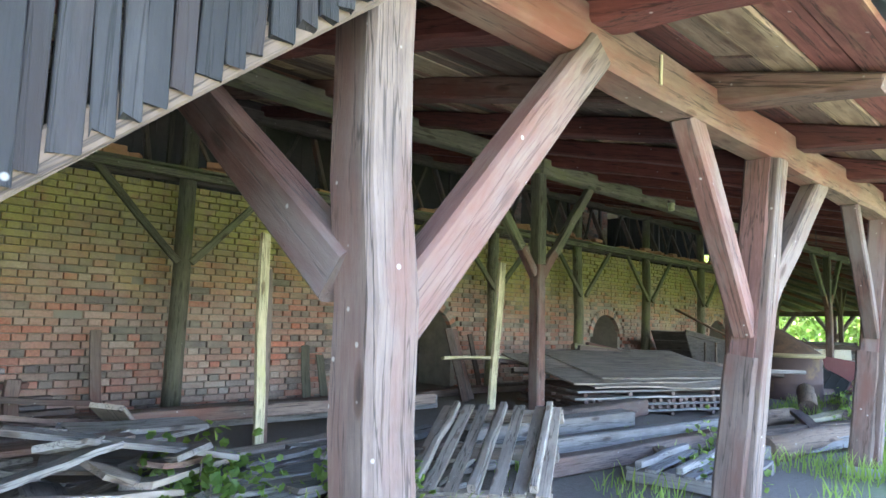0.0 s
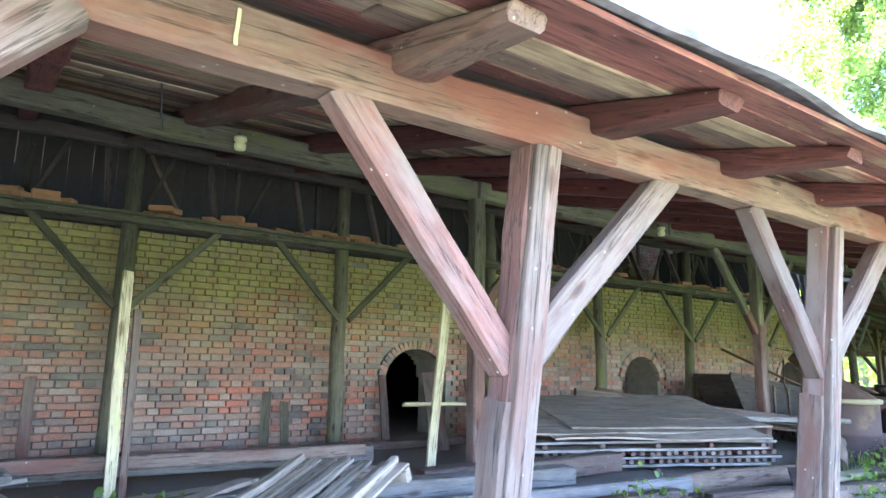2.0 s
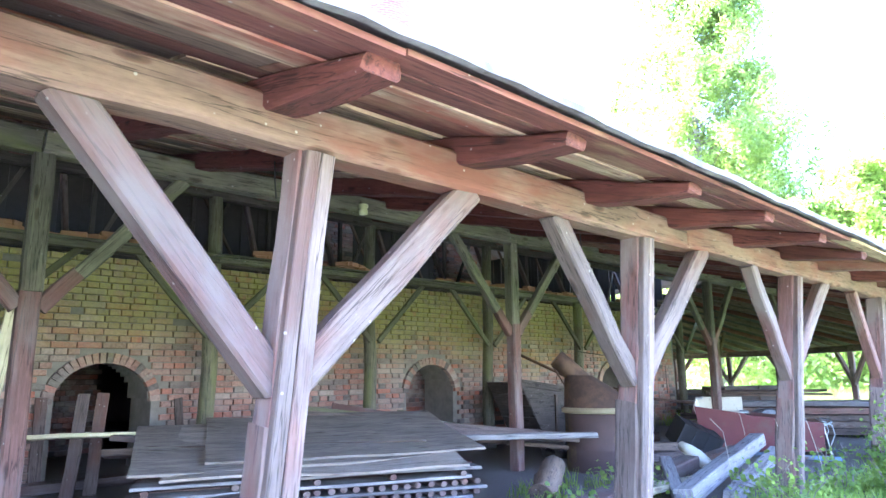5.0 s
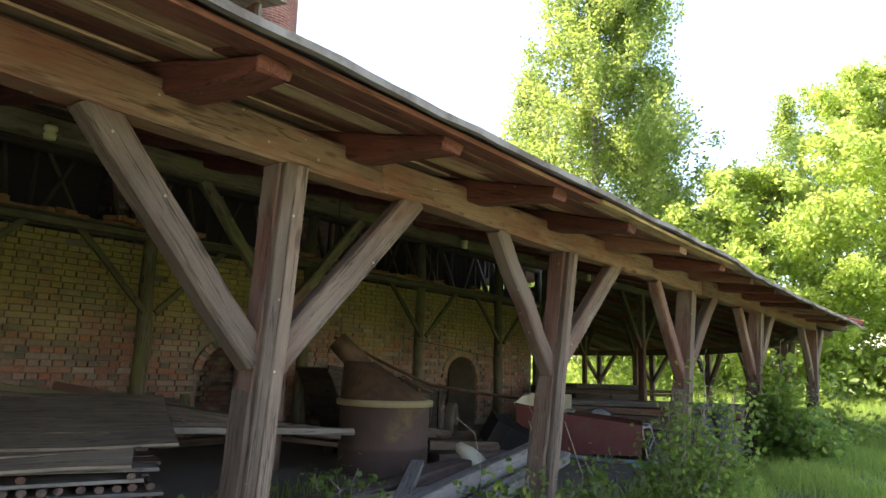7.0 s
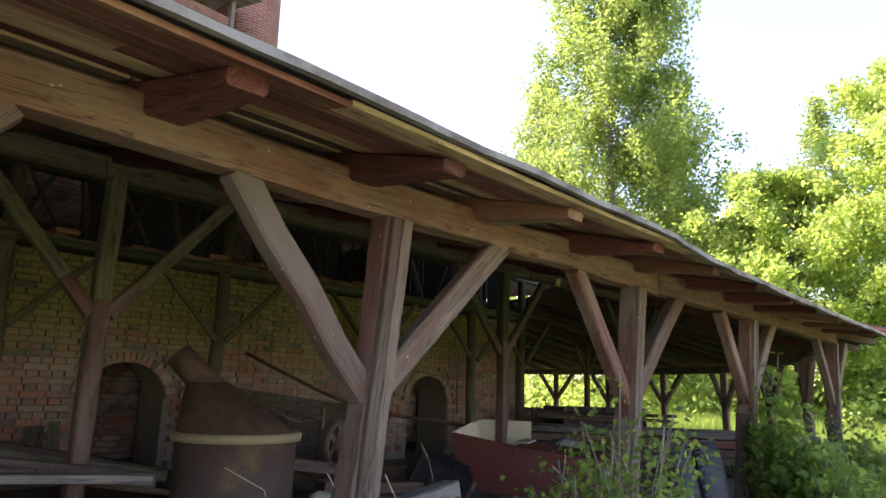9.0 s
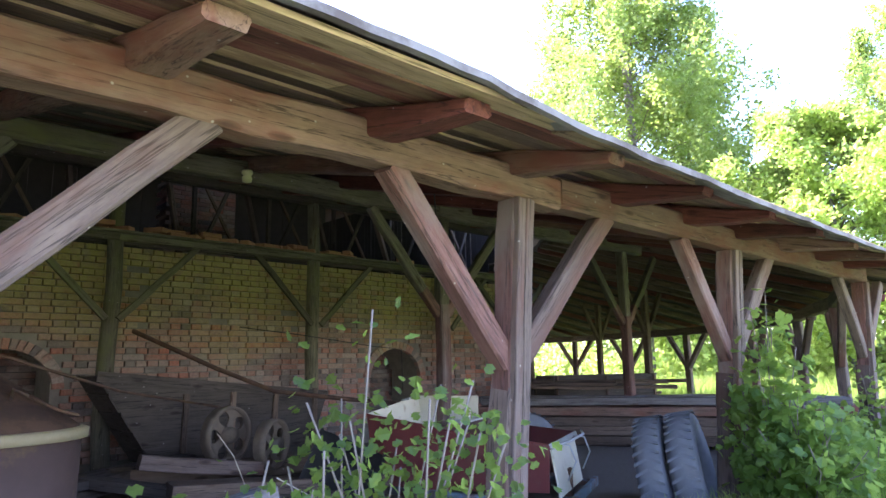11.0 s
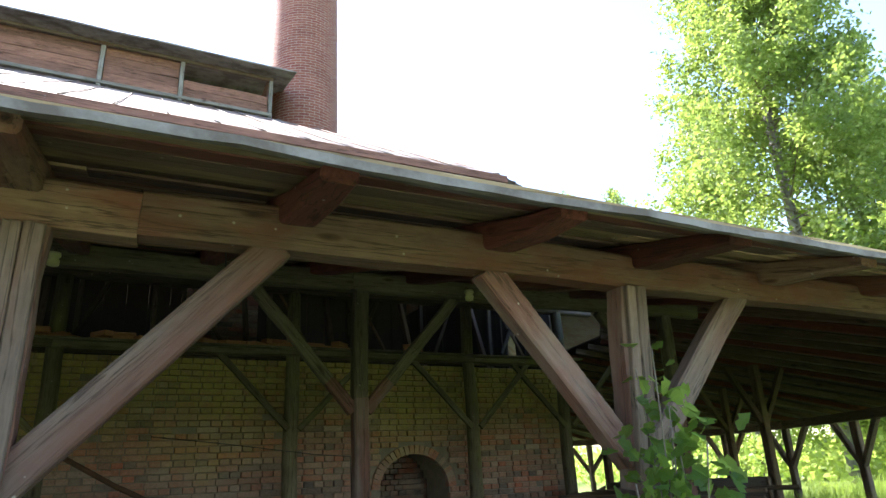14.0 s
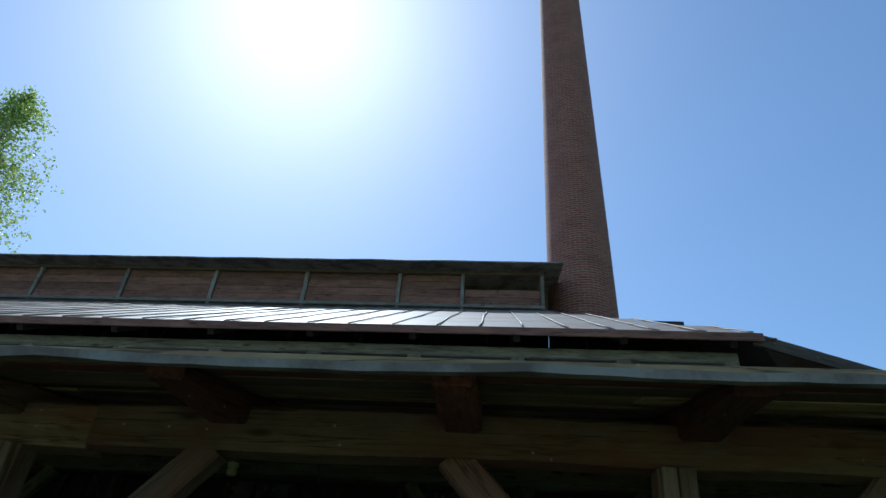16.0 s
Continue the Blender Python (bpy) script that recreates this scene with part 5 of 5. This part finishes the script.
def tyre(m, rad, w, label, dual):
    t = thing("tractor_tyre", m.translation, label, "tyre", "old tractor tyres")
    for k in range(2 if dual else 1):
        s = m @ Matrix.Translation((0, 0, k * w * 1.08))
        prof = [(rad * 0.55, -w * 0.38), (rad * 0.78, -w * 0.5), (rad * 0.93, -w * 0.44), (rad, -w * 0.25), (rad * 1.005, 0), (rad, w * 0.25), (rad * 0.93, w * 0.44), (rad * 0.78, w * 0.5), (rad * 0.55, w * 0.38), (rad * 0.5, 0), (rad * 0.55, -w * 0.38)]
        part("carcass", spin(prof, 48, False), RUBBER, t, s)
        bm = bmesh.new()
        for j in range(40):
            a = 2 * math.pi * j / 40
            for side in (-1, 1):
                q = [(a + side * 0.0, side * 0.02 * w), (a + 0.085, side * 0.44 * w), (a + 0.13, side * 0.44 * w), (a + 0.055, side * 0.02 * w)]
                lo = [bm.verts.new((rad * 0.985 * math.cos(b), rad * 0.985 * math.sin(b), z)) for b, z in q]
                up = [bm.verts.new((rad * 1.008 * math.cos(b), rad * 1.008 * math.sin(b), z)) for b, z in q]
                bm.faces.new(up)
                for i in range(4):
                    bm.faces.new((lo[i], lo[(i + 1) % 4], up[(i + 1) % 4], up[i]))
        bmesh.ops.recalc_face_normals(bm, faces=bm.faces)
        part("tread", bm, RUBBER, t, s)
    part("wheel_disc", spin([(rad * 0.1, 0.02), (rad * 0.35, 0.03), (rad * 0.56, 0.0), (rad * 0.56, -0.04), (rad * 0.35, -0.01), (rad * 0.1, -0.01)], 32), RUST, t, m)


tyre(pose(17.95, 2.0, 0.05, 80, 0, 20), 0.57, 0.27, "big worn tractor tyre pair half sunk in weeds", True)
tyre(pose(18.55, 4.15, 0.0, 84, 0, -12), 0.52, 0.30, "big muddy tractor tyre beside the red machine", False)


def black_bin():
    t = thing("tin_bin", (15.95, 4.35, -0.1), "black ribbed tin bin lying on its side", "bin")
    m = Matrix.Translation((15.95, 4.35, 0.14)) @ pose(0, 0, 0, 18, 24, -35) @ Matrix.Diagonal((0.72, 0.72, 0.72, 1))
    b = bmesh.new()
    boxes(b, -0.5, -0.3, -0.28, 0.5, 0.3, 0.28, skip=("l",))
    bmesh.ops.solidify(b, geom=b.faces[:], thickness=0.012)
    part("shell", b, CABLE, t, m)
    for x in (-0.48, -0.16, 0.16, 0.48):
        b = bmesh.new()
        boxes(b, x - 0.02, -0.315, -0.295, x + 0.02, 0.315, 0.295)
        part("rib", b, CABLE, t, m)


black_bin()

# long planks stacked across the end of the shed
d = Vector((2.75, -4.75, 0)).normalized()
q = Vector((0.866, 0.5, 0))
for k in range(5):
    for j in range(3):
        s = Vector((20.3, 6.4, 0)) + q * (0.32 * j) + d * rng.uniform(-0.4, 0.3)
        e = s + d * (5.5 + rng.uniform(-0.5, 0.35))
        z = -0.1 + 0.15 * k
        plank((s.x, s.y, z), (e.x, e.y, z + rng.uniform(-0.01, 0.01)), 0.30, 0.135 if k < 4 else 0.11, (BROWNWOOD if k < 3 else BEAMWOOD) if k < 4 else PALEGREY, "long heavy plank in a stack across the shed", group="stack of long planks")
for j in range(6):
    s = Vector((21.4, 6.6, 0)) + q * (0.3 * j)
    e = s + d * rng.uniform(1.6, 3.2)
    plank((s.x, s.y, 0.68 + 0.05 * (j % 2)), (e.x, e.y, 0.68 + 0.05 * (j % 2)), 0.2, 0.05, BROWNWOOD, "loose board thrown on the plank stack", rng.gauss(0, 8), group="boards on the plank stack")
for i in range(9):
    r = random.Random(300 + i)
    x, y = r.uniform(23.5, 27.5), r.uniform(6.5, 9.5)
    a = r.uniform(0, 3)
    plank((x, y, 0.05 + 0.1 * (i % 4)), (x + 2.2 * math.cos(a), y + 2.2 * math.sin(a), 0.25 + 0.12 * (i % 4)), 0.2, 0.06, r.choice((DARKWOOD, BROWNWOOD)), "dark board in a jumbled heap at the shed end", r.gauss(0, 15), group="heap at the shed end")


def crate(at, turn, size, label):
    t = thing("timber_crate", at, label, "crate", "plank crates at the shed end")
    m = Matrix.Translation(at) @ pose(0, 0, 0, 0, 0, turn)
    L, Wd, H = size
    for k in range(4):
        z = H * (k + 0.5) / 4
        for y in (0, Wd):
            part("side_board", timber(L, 0.025, H / 4 - 0.01), DARKWOOD, t, m @ Matrix.Translation((0, y, z)))
        for x in (0, L):
            part("end_board", timber(Wd, 0.025, H / 4 - 0.01), DARKWOOD, t, m @ Matrix.Translation((x, 0, z)) @ pose(0, 0, 0, 0, 0, 90))
    for x in (0.05, L / 2, L - 0.05):
        part("batten", timber(H, 0.06, 0.04), BROWNWOOD, t, m @ Matrix.Translation((x, -0.03, 0)) @ pose(0, 0, 0, 0, -90, 0))


crate((22.8, 6.9, -0.2), -25, (2.4, 0.8, 1.05), "dark plank crate beyond the kiln end")
crate((25.5, 9.6, -0.2), -40, (2.2, 0.8, 0.9), "dark plank crate beyond the kiln end")

# white seat-like casting and pipes
b = spin([(0.02, 0.0), (0.24, 0.02), (0.27, 0.07), (0.25, 0.12), (0.12, 0.16), (0.02, 0.17)], 24)
tagged(part("enamel_bowl", b, CREAM, None, pose(13.2, 3.0, 0.12, 35, 20, 10)), "white enamel bowl tipped among the timbers", "bowl")
tagged(part("bent_pipe", tube([(14.8, 7.2, 1.62), (15.6, 6.6, 1.15), (16.2, 6.2, 0.85), (17.0, 5.6, 0.72), (18.0, 5.0, 0.60)], 0.028, 8), RUST), "long bent iron pipe leaning on the hopper", "pipe")
tagged(part("iron_rod", tube([(12.9, 4.9, 1.35), (14.2, 5.6, 0.95), (15.5, 6.2, 0.7)], 0.014), RUST), "thin iron rod leaning across the scrap", "rod")
tagged(part("hanging_wire", tube([(15.9, 6.6, 1.66), (16.6, 6.3, 1.56), (17.6, 6.0, 1.40), (18.0, 5.9, 1.36), (18.02, 5.9, 0.8)], 0.006), CABLE), "thin wire slung before the kiln wall", "wire")
for x in (2.6, 7.4, 11.2, 16.1):
    tagged(part("hanging_wire", tube([(x, 3.1, 2.78), (x + 0.01, 3.1, 2.62), (x + 0.03, 3.11, 2.5)], 0.006), CABLE), "short wire end hanging from the roof boards", "wire", "wire ends under the roof")


def insulator(x, y, z):
    t = thing("insulator", (x, y, z), "yellowed porcelain insulator on the middle beam", "insulator", "insulators")
    part("body", spin([(0.02, 0.05), (0.05, 0.05), (0.055, 0.02), (0.035, 0.0), (0.05, -0.02), (0.045, -0.06), (0.02, -0.07)], 20), PORCELAIN, t, Matrix.Translation((x, y, z)))
    part("pin", tube([(x, y + 0.02, z + 0.05), (x, y + 0.05, z + 0.10)], 0.01), RUST, t)


for x in (3.5, 9.2, 14.9, 18.9):
    insulator(x, 4.49, 3.0)

# nail and splinter of pale wood on the eaves beam
m, n = along((2.476, 1.198, 2.185), (2.482, 1.197, 2.315))
tagged(part("splinter", timber(n, 0.014, 0.008, 0.0006), NEWWOOD, None, m), "pale splinter of lath nailed to the eaves beam", "splinter")


# ------------------------------------------------------------ plants
def leaf_cloud(points, size, r, lobes=False, tilt=1.0):
    """Leaves as small folded blades at the points given as (place, size factor)."""
    verts, faces = [], []
    for p, k in points:
        s = size * k * r.uniform(0.7, 1.25)
        n = Vector((r.gauss(0, 1), r.gauss(0, 1), r.gauss(0.6, 1) * tilt)).normalized()
        u = n.orthogonal().normalized()
        a = r.uniform(0, 6.283)
        w = n.cross(u)
        u, w = u * math.cos(a) + w * math.sin(a), w * math.cos(a) - u * math.sin(a)
        i = len(verts)
        if lobes:
            shape = ((0, 0, 0), (0.25, 0.42, 0.06), (0.5, 0.30, 0.03), (0.62, 0.5, 0.08), (1.0, 0, -0.1), (0.62, -0.5, 0.08), (0.5, -0.30, 0.03), (0.25, -0.42, 0.06))
            verts.extend(p + (u * x + w * y + n * z) * s for x, y, z in shape)
            faces.append((i, i + 1, i + 2, i + 4))
            faces.append((i + 2, i + 3, i + 4))
            faces.append((i, i + 4, i + 6, i + 7))
            faces.append((i + 4, i + 5, i + 6))
        else:
            verts.extend((p, p + (u * 0.5 + w * 0.32) * s, p + (u - n * 0.12) * s, p + (u * 0.5 - w * 0.32) * s))
            faces.append((i, i + 1, i + 2, i + 3))
    me = bpy.data.meshes.new("leaves")
    me.from_pydata(verts, [], faces)
    return me


def tree(name, x, y, h, rad, seed, mat, label, leaves, low=0.12, droop=1.0, leaf=0.16, category="tree", group="birches round the kiln yard"):
    cone = name == "birch_tree"
    r = random.Random(seed)
    t = thing(name, (x, y, -0.1), label, category, group)
    base = Vector((x, y, -0.1))
    top = base + Vector((0.02 * h * r.gauss(0, 1), 0.02 * h * r.gauss(0, 1), h))
    part("trunk", tube([base.lerp(top, f) + Vector((0.05 * math.sin(7 * f + seed), 0.05 * math.cos(5 * f), 0)) for f in (0, 0.15, 0.3, 0.5, 0.7, 0.85)], 0.016 * h * 0.42, 8), BARK, t)
    pts = []
    n = int(h * 8)
    per = max(10, leaves // n)
    lv, lf = [], []
    for i in range(n):
        f = low + (0.99 - low) * (i + r.random()) / n
        u = (f - low) / (1 - low)
        if cone:
            prof = min(1, 0.5 + 1.7 * u) * max(0.02, 1 - u) ** 0.62 * 1.22 * (0.72 + 0.5 * r.random())
        else:
            prof = (math.sin(math.pi * min(1, u * 0.84 + 0.16)) ** 0.7) * (0.72 + 0.5 * r.random())
        reach = rad * prof
        a = r.uniform(0, 6.283)
        s = base + Vector((0, 0, h * f))
        e = s + Vector((math.cos(a) * reach, math.sin(a) * reach, reach * r.uniform(0.1, 0.55)))
        j = len(lv)
        side = Vector((-math.sin(a), math.cos(a), 0)) * 0.025
        lv.extend((s + side * 1.6, s - side * 1.6, e, s + Vector((0, 0, 0.05))))
        lf.extend(((j, j + 1, j + 2), (j + 1, j + 3, j + 2), (j + 3, j, j + 2)))
        clumps = max(3, int(reach * 1.8))
        for c in range(clumps):
            g = 0.25 + 0.8 * r.random()
            q = s.lerp(e, g) + Vector((r.gauss(0, 0.28), r.gauss(0, 0.28), r.gauss(0, 0.25)))
            hang = droop * r.uniform(0.4, 1.5)
            for _ in range(per // clumps + 1):
                v = r.random()
                pts.append((q + Vector((r.gauss(0, 0.26), r.gauss(0, 0.26), -hang * v + r.gauss(0, 0.12))), 1))
    me = bpy.data.meshes.new("branchwork")
    me.from_pydata(lv, [], lf)
    part("branchwork", me, TWIG, t)
    part("crown", leaf_cloud(pts, leaf, r), mat, t)


tree("birch_tree", 43.0, 16.0, 35.5, 6.0, 1, BIRCHLEAF, "tall leafy birch with hanging twigs in full sun", 120000, 0.08, 1.7, 0.24)
tree("birch_tree", 52, 16.5, 21, 4.2, 2, BIRCHLEAF, "leafy birch at the edge of the wood", 30000, 0.1, 1.2, 0.24)
tree("birch_tree", 48.5, 24.5, 25, 3.6, 12, BIRCHLEAF, "slim leafy birch behind the tall one", 26000, 0.15, 1.4, 0.24)
tree("broadleaf_tree", 43.6, 7.0, 12.2, 5.4, 3, LIGHTLEAF, "broad bright green tree at the meadow edge", 70000, 0.04, 0.7, 0.23, group="trees at the meadow edge")
tree("broadleaf_tree", 46.4, 1.6, 17.5, 6.6, 4, LIGHTLEAF, "broad bright green tree at the meadow edge", 85000, 0.04, 0.7, 0.23, group="trees at the meadow edge")
tree("broadleaf_tree", 58, 13.5, 15, 5.2, 5, LIGHTLEAF, "broad green tree at the meadow edge", 15000, 0.05, 0.8, 0.26, group="trees at the meadow edge")
tree("birch_tree", 62, 9.0, 24, 3.2, 6, BIRCHLEAF, "slim pale birch rising over the wood edge", 11000, 0.2, 1.3, 0.26)
tree("birch_tree", 66, 6.0, 22, 3.0, 7, BIRCHLEAF, "slim pale birch rising over the wood edge", 9000, 0.2, 1.3, 0.26)
tree("broadleaf_tree", 54, 22, 12, 6.5, 8, LIGHTLEAF, "low broad tree beyond the shed end", 18000, 0.03, 0.6, 0.26, group="trees at the meadow edge")
tree("broadleaf_tree", 49, 31, 11, 6.5, 9, LIGHTLEAF, "low broad tree beyond the shed end", 16000, 0.03, 0.6, 0.26, group="trees at the meadow edge")
tree("birch_tree", 50.5, 42, 25.0, 4.2, 10, BIRCHLEAF, "birch far behind the kiln", 10000, 0.2, 1.1, 0.28)
tree("birch_tree", 56.5, 42, 26.5, 4.0, 11, BIRCHLEAF, "birch far behind the kiln", 9000, 0.2, 1.1, 0.28)
tree("birch_tree", -14.6, 26.5, 34, 4.6, 13, BIRCHLEAF, "thin-crowned birch behind the kiln roof", 12000, 0.42, 1.0, 0.24)
tree("broadleaf_tree", 57, -7, 17, 7, 14, LIGHTLEAF, "broad bright green tree at the meadow edge", 18000, 0.04, 0.7, 0.27, group="trees at the meadow edge")
tree("broadleaf_tree", 62, 22, 15, 7, 15, LIGHTLEAF, "broad green tree at the meadow edge", 14000, 0.03, 0.7, 0.28, group="trees at the meadow edge")


def undergrowth():
    """Shrubs and tall weeds along the wood edge, past counting."""
    r = random.Random(77)
    pts = []
    for i in range(26000):
        a = r.random()
        x = 44 + 10 * r.random() + 4 * math.sin(i)
        y = -14 + 56 * a
        hgt = (0.7 + 0.5 * noise.noise((x * 0.3, y * 0.3, 0))) * 2.8
        pts.append((Vector((x, y, max(0.02, hgt * r.random() ** 0.8))), 1))
    me = leaf_cloud(pts, 0.34, r)
    tagged(part("undergrowth", me, LIGHTLEAF), "leafy shrubs and tall weeds along the wood edge", "shrubs", kind="stuff")


undergrowth()


def bush(name, x, y, h, spread, seed, label, stems, leaves, size, lean=(0, 0), mat=BUSHLEAF):
    r = random.Random(seed)
    z0 = ground_z(x, y)
    t = thing(name, (x, y, z0), label, "shrub")
    pts = []
    for i in range(stems):
        a = r.uniform(0, 6.283)
        rr = spread * math.sqrt(r.random())
        hh = h * r.uniform(0.45, 1.0) * (1.1 - 0.45 * rr / spread)
        p0 = Vector((x + 0.25 * rr * math.cos(a), y + 0.25 * rr * math.sin(a), z0 - 0.02))
        p2 = Vector((x + rr * math.cos(a) + lean[0] * hh, y + rr * math.sin(a) + lean[1] * hh, z0 + hh))
        p1 = p0.lerp(p2, 0.5) + Vector((r.gauss(0, 0.05), r.gauss(0, 0.05), 0.06))
        part("stem", tube([p0, p0.lerp(p1, 0.5) + Vector((r.gauss(0, 0.02), r.gauss(0, 0.02), 0)), p1, p1.lerp(p2, 0.5), p2], 0.0042, 5), TWIG, t)
        for k in range(leaves // stems):
            f = 0.18 + 0.82 * r.random()
            q = p0.lerp(p1, f * 2) if f < 0.5 else p1.lerp(p2, f * 2 - 1)
            g = 0.05 + 0.09 * (1 - 0.5 * f)
            pts.append((q + Vector((r.gauss(0, g), r.gauss(0, g), r.gauss(0, g * 0.8))), 1.1 - 0.4 * f))
    part("leaves", leaf_cloud(pts, size, r, True, 1.3), mat, t)


bush("currant_bush", 13.55, 0.62, 1.5, 0.42, 1, "leggy currant bush growing before the shed", 24, 1500, 0.056, (0.05, 0))
bush("currant_bush", 13.1, 0.75, 1.0, 0.45, 2, "leggy currant bush growing before the shed", 16, 850, 0.054)
bush("climbing_shrub", 18.0, 0.98, 2.0, 0.26, 3, "fresh green shrub climbing a shed post", 16, 900, 0.115, mat=FRESHLEAF)
bush("raspberry_bush", 17.95, 0.72, 1.0, 0.5, 4, "dense raspberry bush at the foot of a post", 26, 1300, 0.105, mat=FRESHLEAF)
bush("raspberry_bush", 18.9, 0.75, 0.85, 0.65, 5, "dense raspberry bush beside the shed", 24, 1200, 0.105, mat=FRESHLEAF)
bush("raspberry_bush", 21.0, 0.9, 1.35, 0.6, 6, "tall leafy shrub at the corner post", 18, 700, 0.09)
bush("raspberry_bush", 21.2, -0.2, 0.7, 0.8, 7, "low leafy shrub in the grass", 18, 700, 0.085)
bush("nettle_clump", 2.55, 3.1, 0.42, 0.35, 8, "fresh green weeds among the boards", 14, 420, 0.075, mat=WEEDLEAF)
bush("nettle_clump", 1.7, 3.6, 0.45, 0.35, 9, "fresh green weeds among the boards", 14, 420, 0.075, mat=WEEDLEAF)
bush("nettle_clump", 9.6, 2.15, 0.4, 0.4, 10, "fresh green weeds by the board stack", 9, 180, 0.06, mat=WEEDLEAF)
bush("nettle_clump", 10.9, 2.45, 0.42, 0.35, 11, "fresh green weeds by the boiler", 8, 150, 0.06, mat=WEEDLEAF)
bush("nettle_clump", 6.4, 2.6, 0.3, 0.35, 12, "fresh green weeds among the rails", 7, 130, 0.06, mat=WEEDLEAF)
bush("nettle_clump", 4.9, 2.0, 0.25, 0.3, 13, "fresh green weeds under a pallet", 7, 120, 0.05, mat=WEEDLEAF)
bush("nettle_clump", 8.0, 1.5, 0.35, 0.35, 14, "fresh green weeds beside a shed post", 8, 150, 0.06, mat=WEEDLEAF)
bush("nettle_clump", 11.6, 1.3, 0.45, 0.5, 15, "fresh green weeds beside a shed post", 12, 260, 0.06, mat=WEEDLEAF)
bush("nettle_clump", 12.7, 1.2, 0.6, 0.45, 16, "fresh green weeds beside a shed post", 12, 260, 0.06, mat=WEEDLEAF)

for i, (x, y) in enumerate(((12.2, 1.5), (12.5, 1.3), (12.0, 2.0), (14.1, 2.7), (13.6, 1.0))):
    r = random.Random(400 + i)
    p = [Vector((x, y, 0)), Vector((x + 0.05, y + 0.02, 0.3)), Vector((x - 0.1 + r.gauss(0, 0.1), y, 0.62)), Vector((x - 0.3 + r.gauss(0, 0.1), y, 0.76))]
    tagged(part("dry_stalk", tube(p, 0.0028, 5), DRY), "bare dry weed stalk standing among the grass", "stalk", "dry stalks")


def grass():
    r = random.Random(55)
    verts, faces = [], []

    def blade(x, y, h):
        a = r.uniform(0, 6.283)
        z = ground_z(x, y)
        dx, dy = math.cos(a) * 0.006, math.sin(a) * 0.006
        bx, by = r.gauss(0, 0.35) * h, r.gauss(0, 0.35) * h
        i = len(verts)
        verts.extend(((x - dx, y - dy, z), (x + dx, y + dy, z), (x + bx * 0.4 + dx * 0.8, y + by * 0.4 + dy * 0.8, z + h * 0.6), (x + bx * 0.4 - dx * 0.8, y + by * 0.4 - dy * 0.8, z + h * 0.6), (x + bx, y + by, z + h)))
        faces.extend(((i, i + 1, i + 2, i + 3), (i + 3, i + 2, i + 4)))

    for _ in range(60000):
        x, y = r.uniform(6, 30), r.uniform(-3.2, 1.6)
        dens = noise.noise((x * 0.8, y * 0.8, 3)) + 0.25 * smooth01(13, 22, x)
        if dens < -0.1 and x < 20:
            continue
        blade(x, y, r.uniform(0.06, 0.24) * (0.8 + dens) + 0.02)
    for _ in range(45000):
        x = 22 + 30 * r.random() ** 1.3
        y = r.uniform(-7, 14)
        blade(x, y, r.uniform(0.15, 0.5) * (1 + (x - 22) / 25))
    for _ in range(7000):
        x, y = r.uniform(1, 14), r.uniform(1.2, 3.6)
        if noise.noise((x * 1.3, y * 1.3, 8)) > 0.12:
            blade(x, y, r.uniform(0.05, 0.2))
    me = bpy.data.meshes.new("grass")
    me.from_pydata(verts, [], faces)
    tagged(part("grass", me, GRASSLEAF), "green meadow grass and tall weeds", "grass", kind="stuff")


grass()
build_bricks()
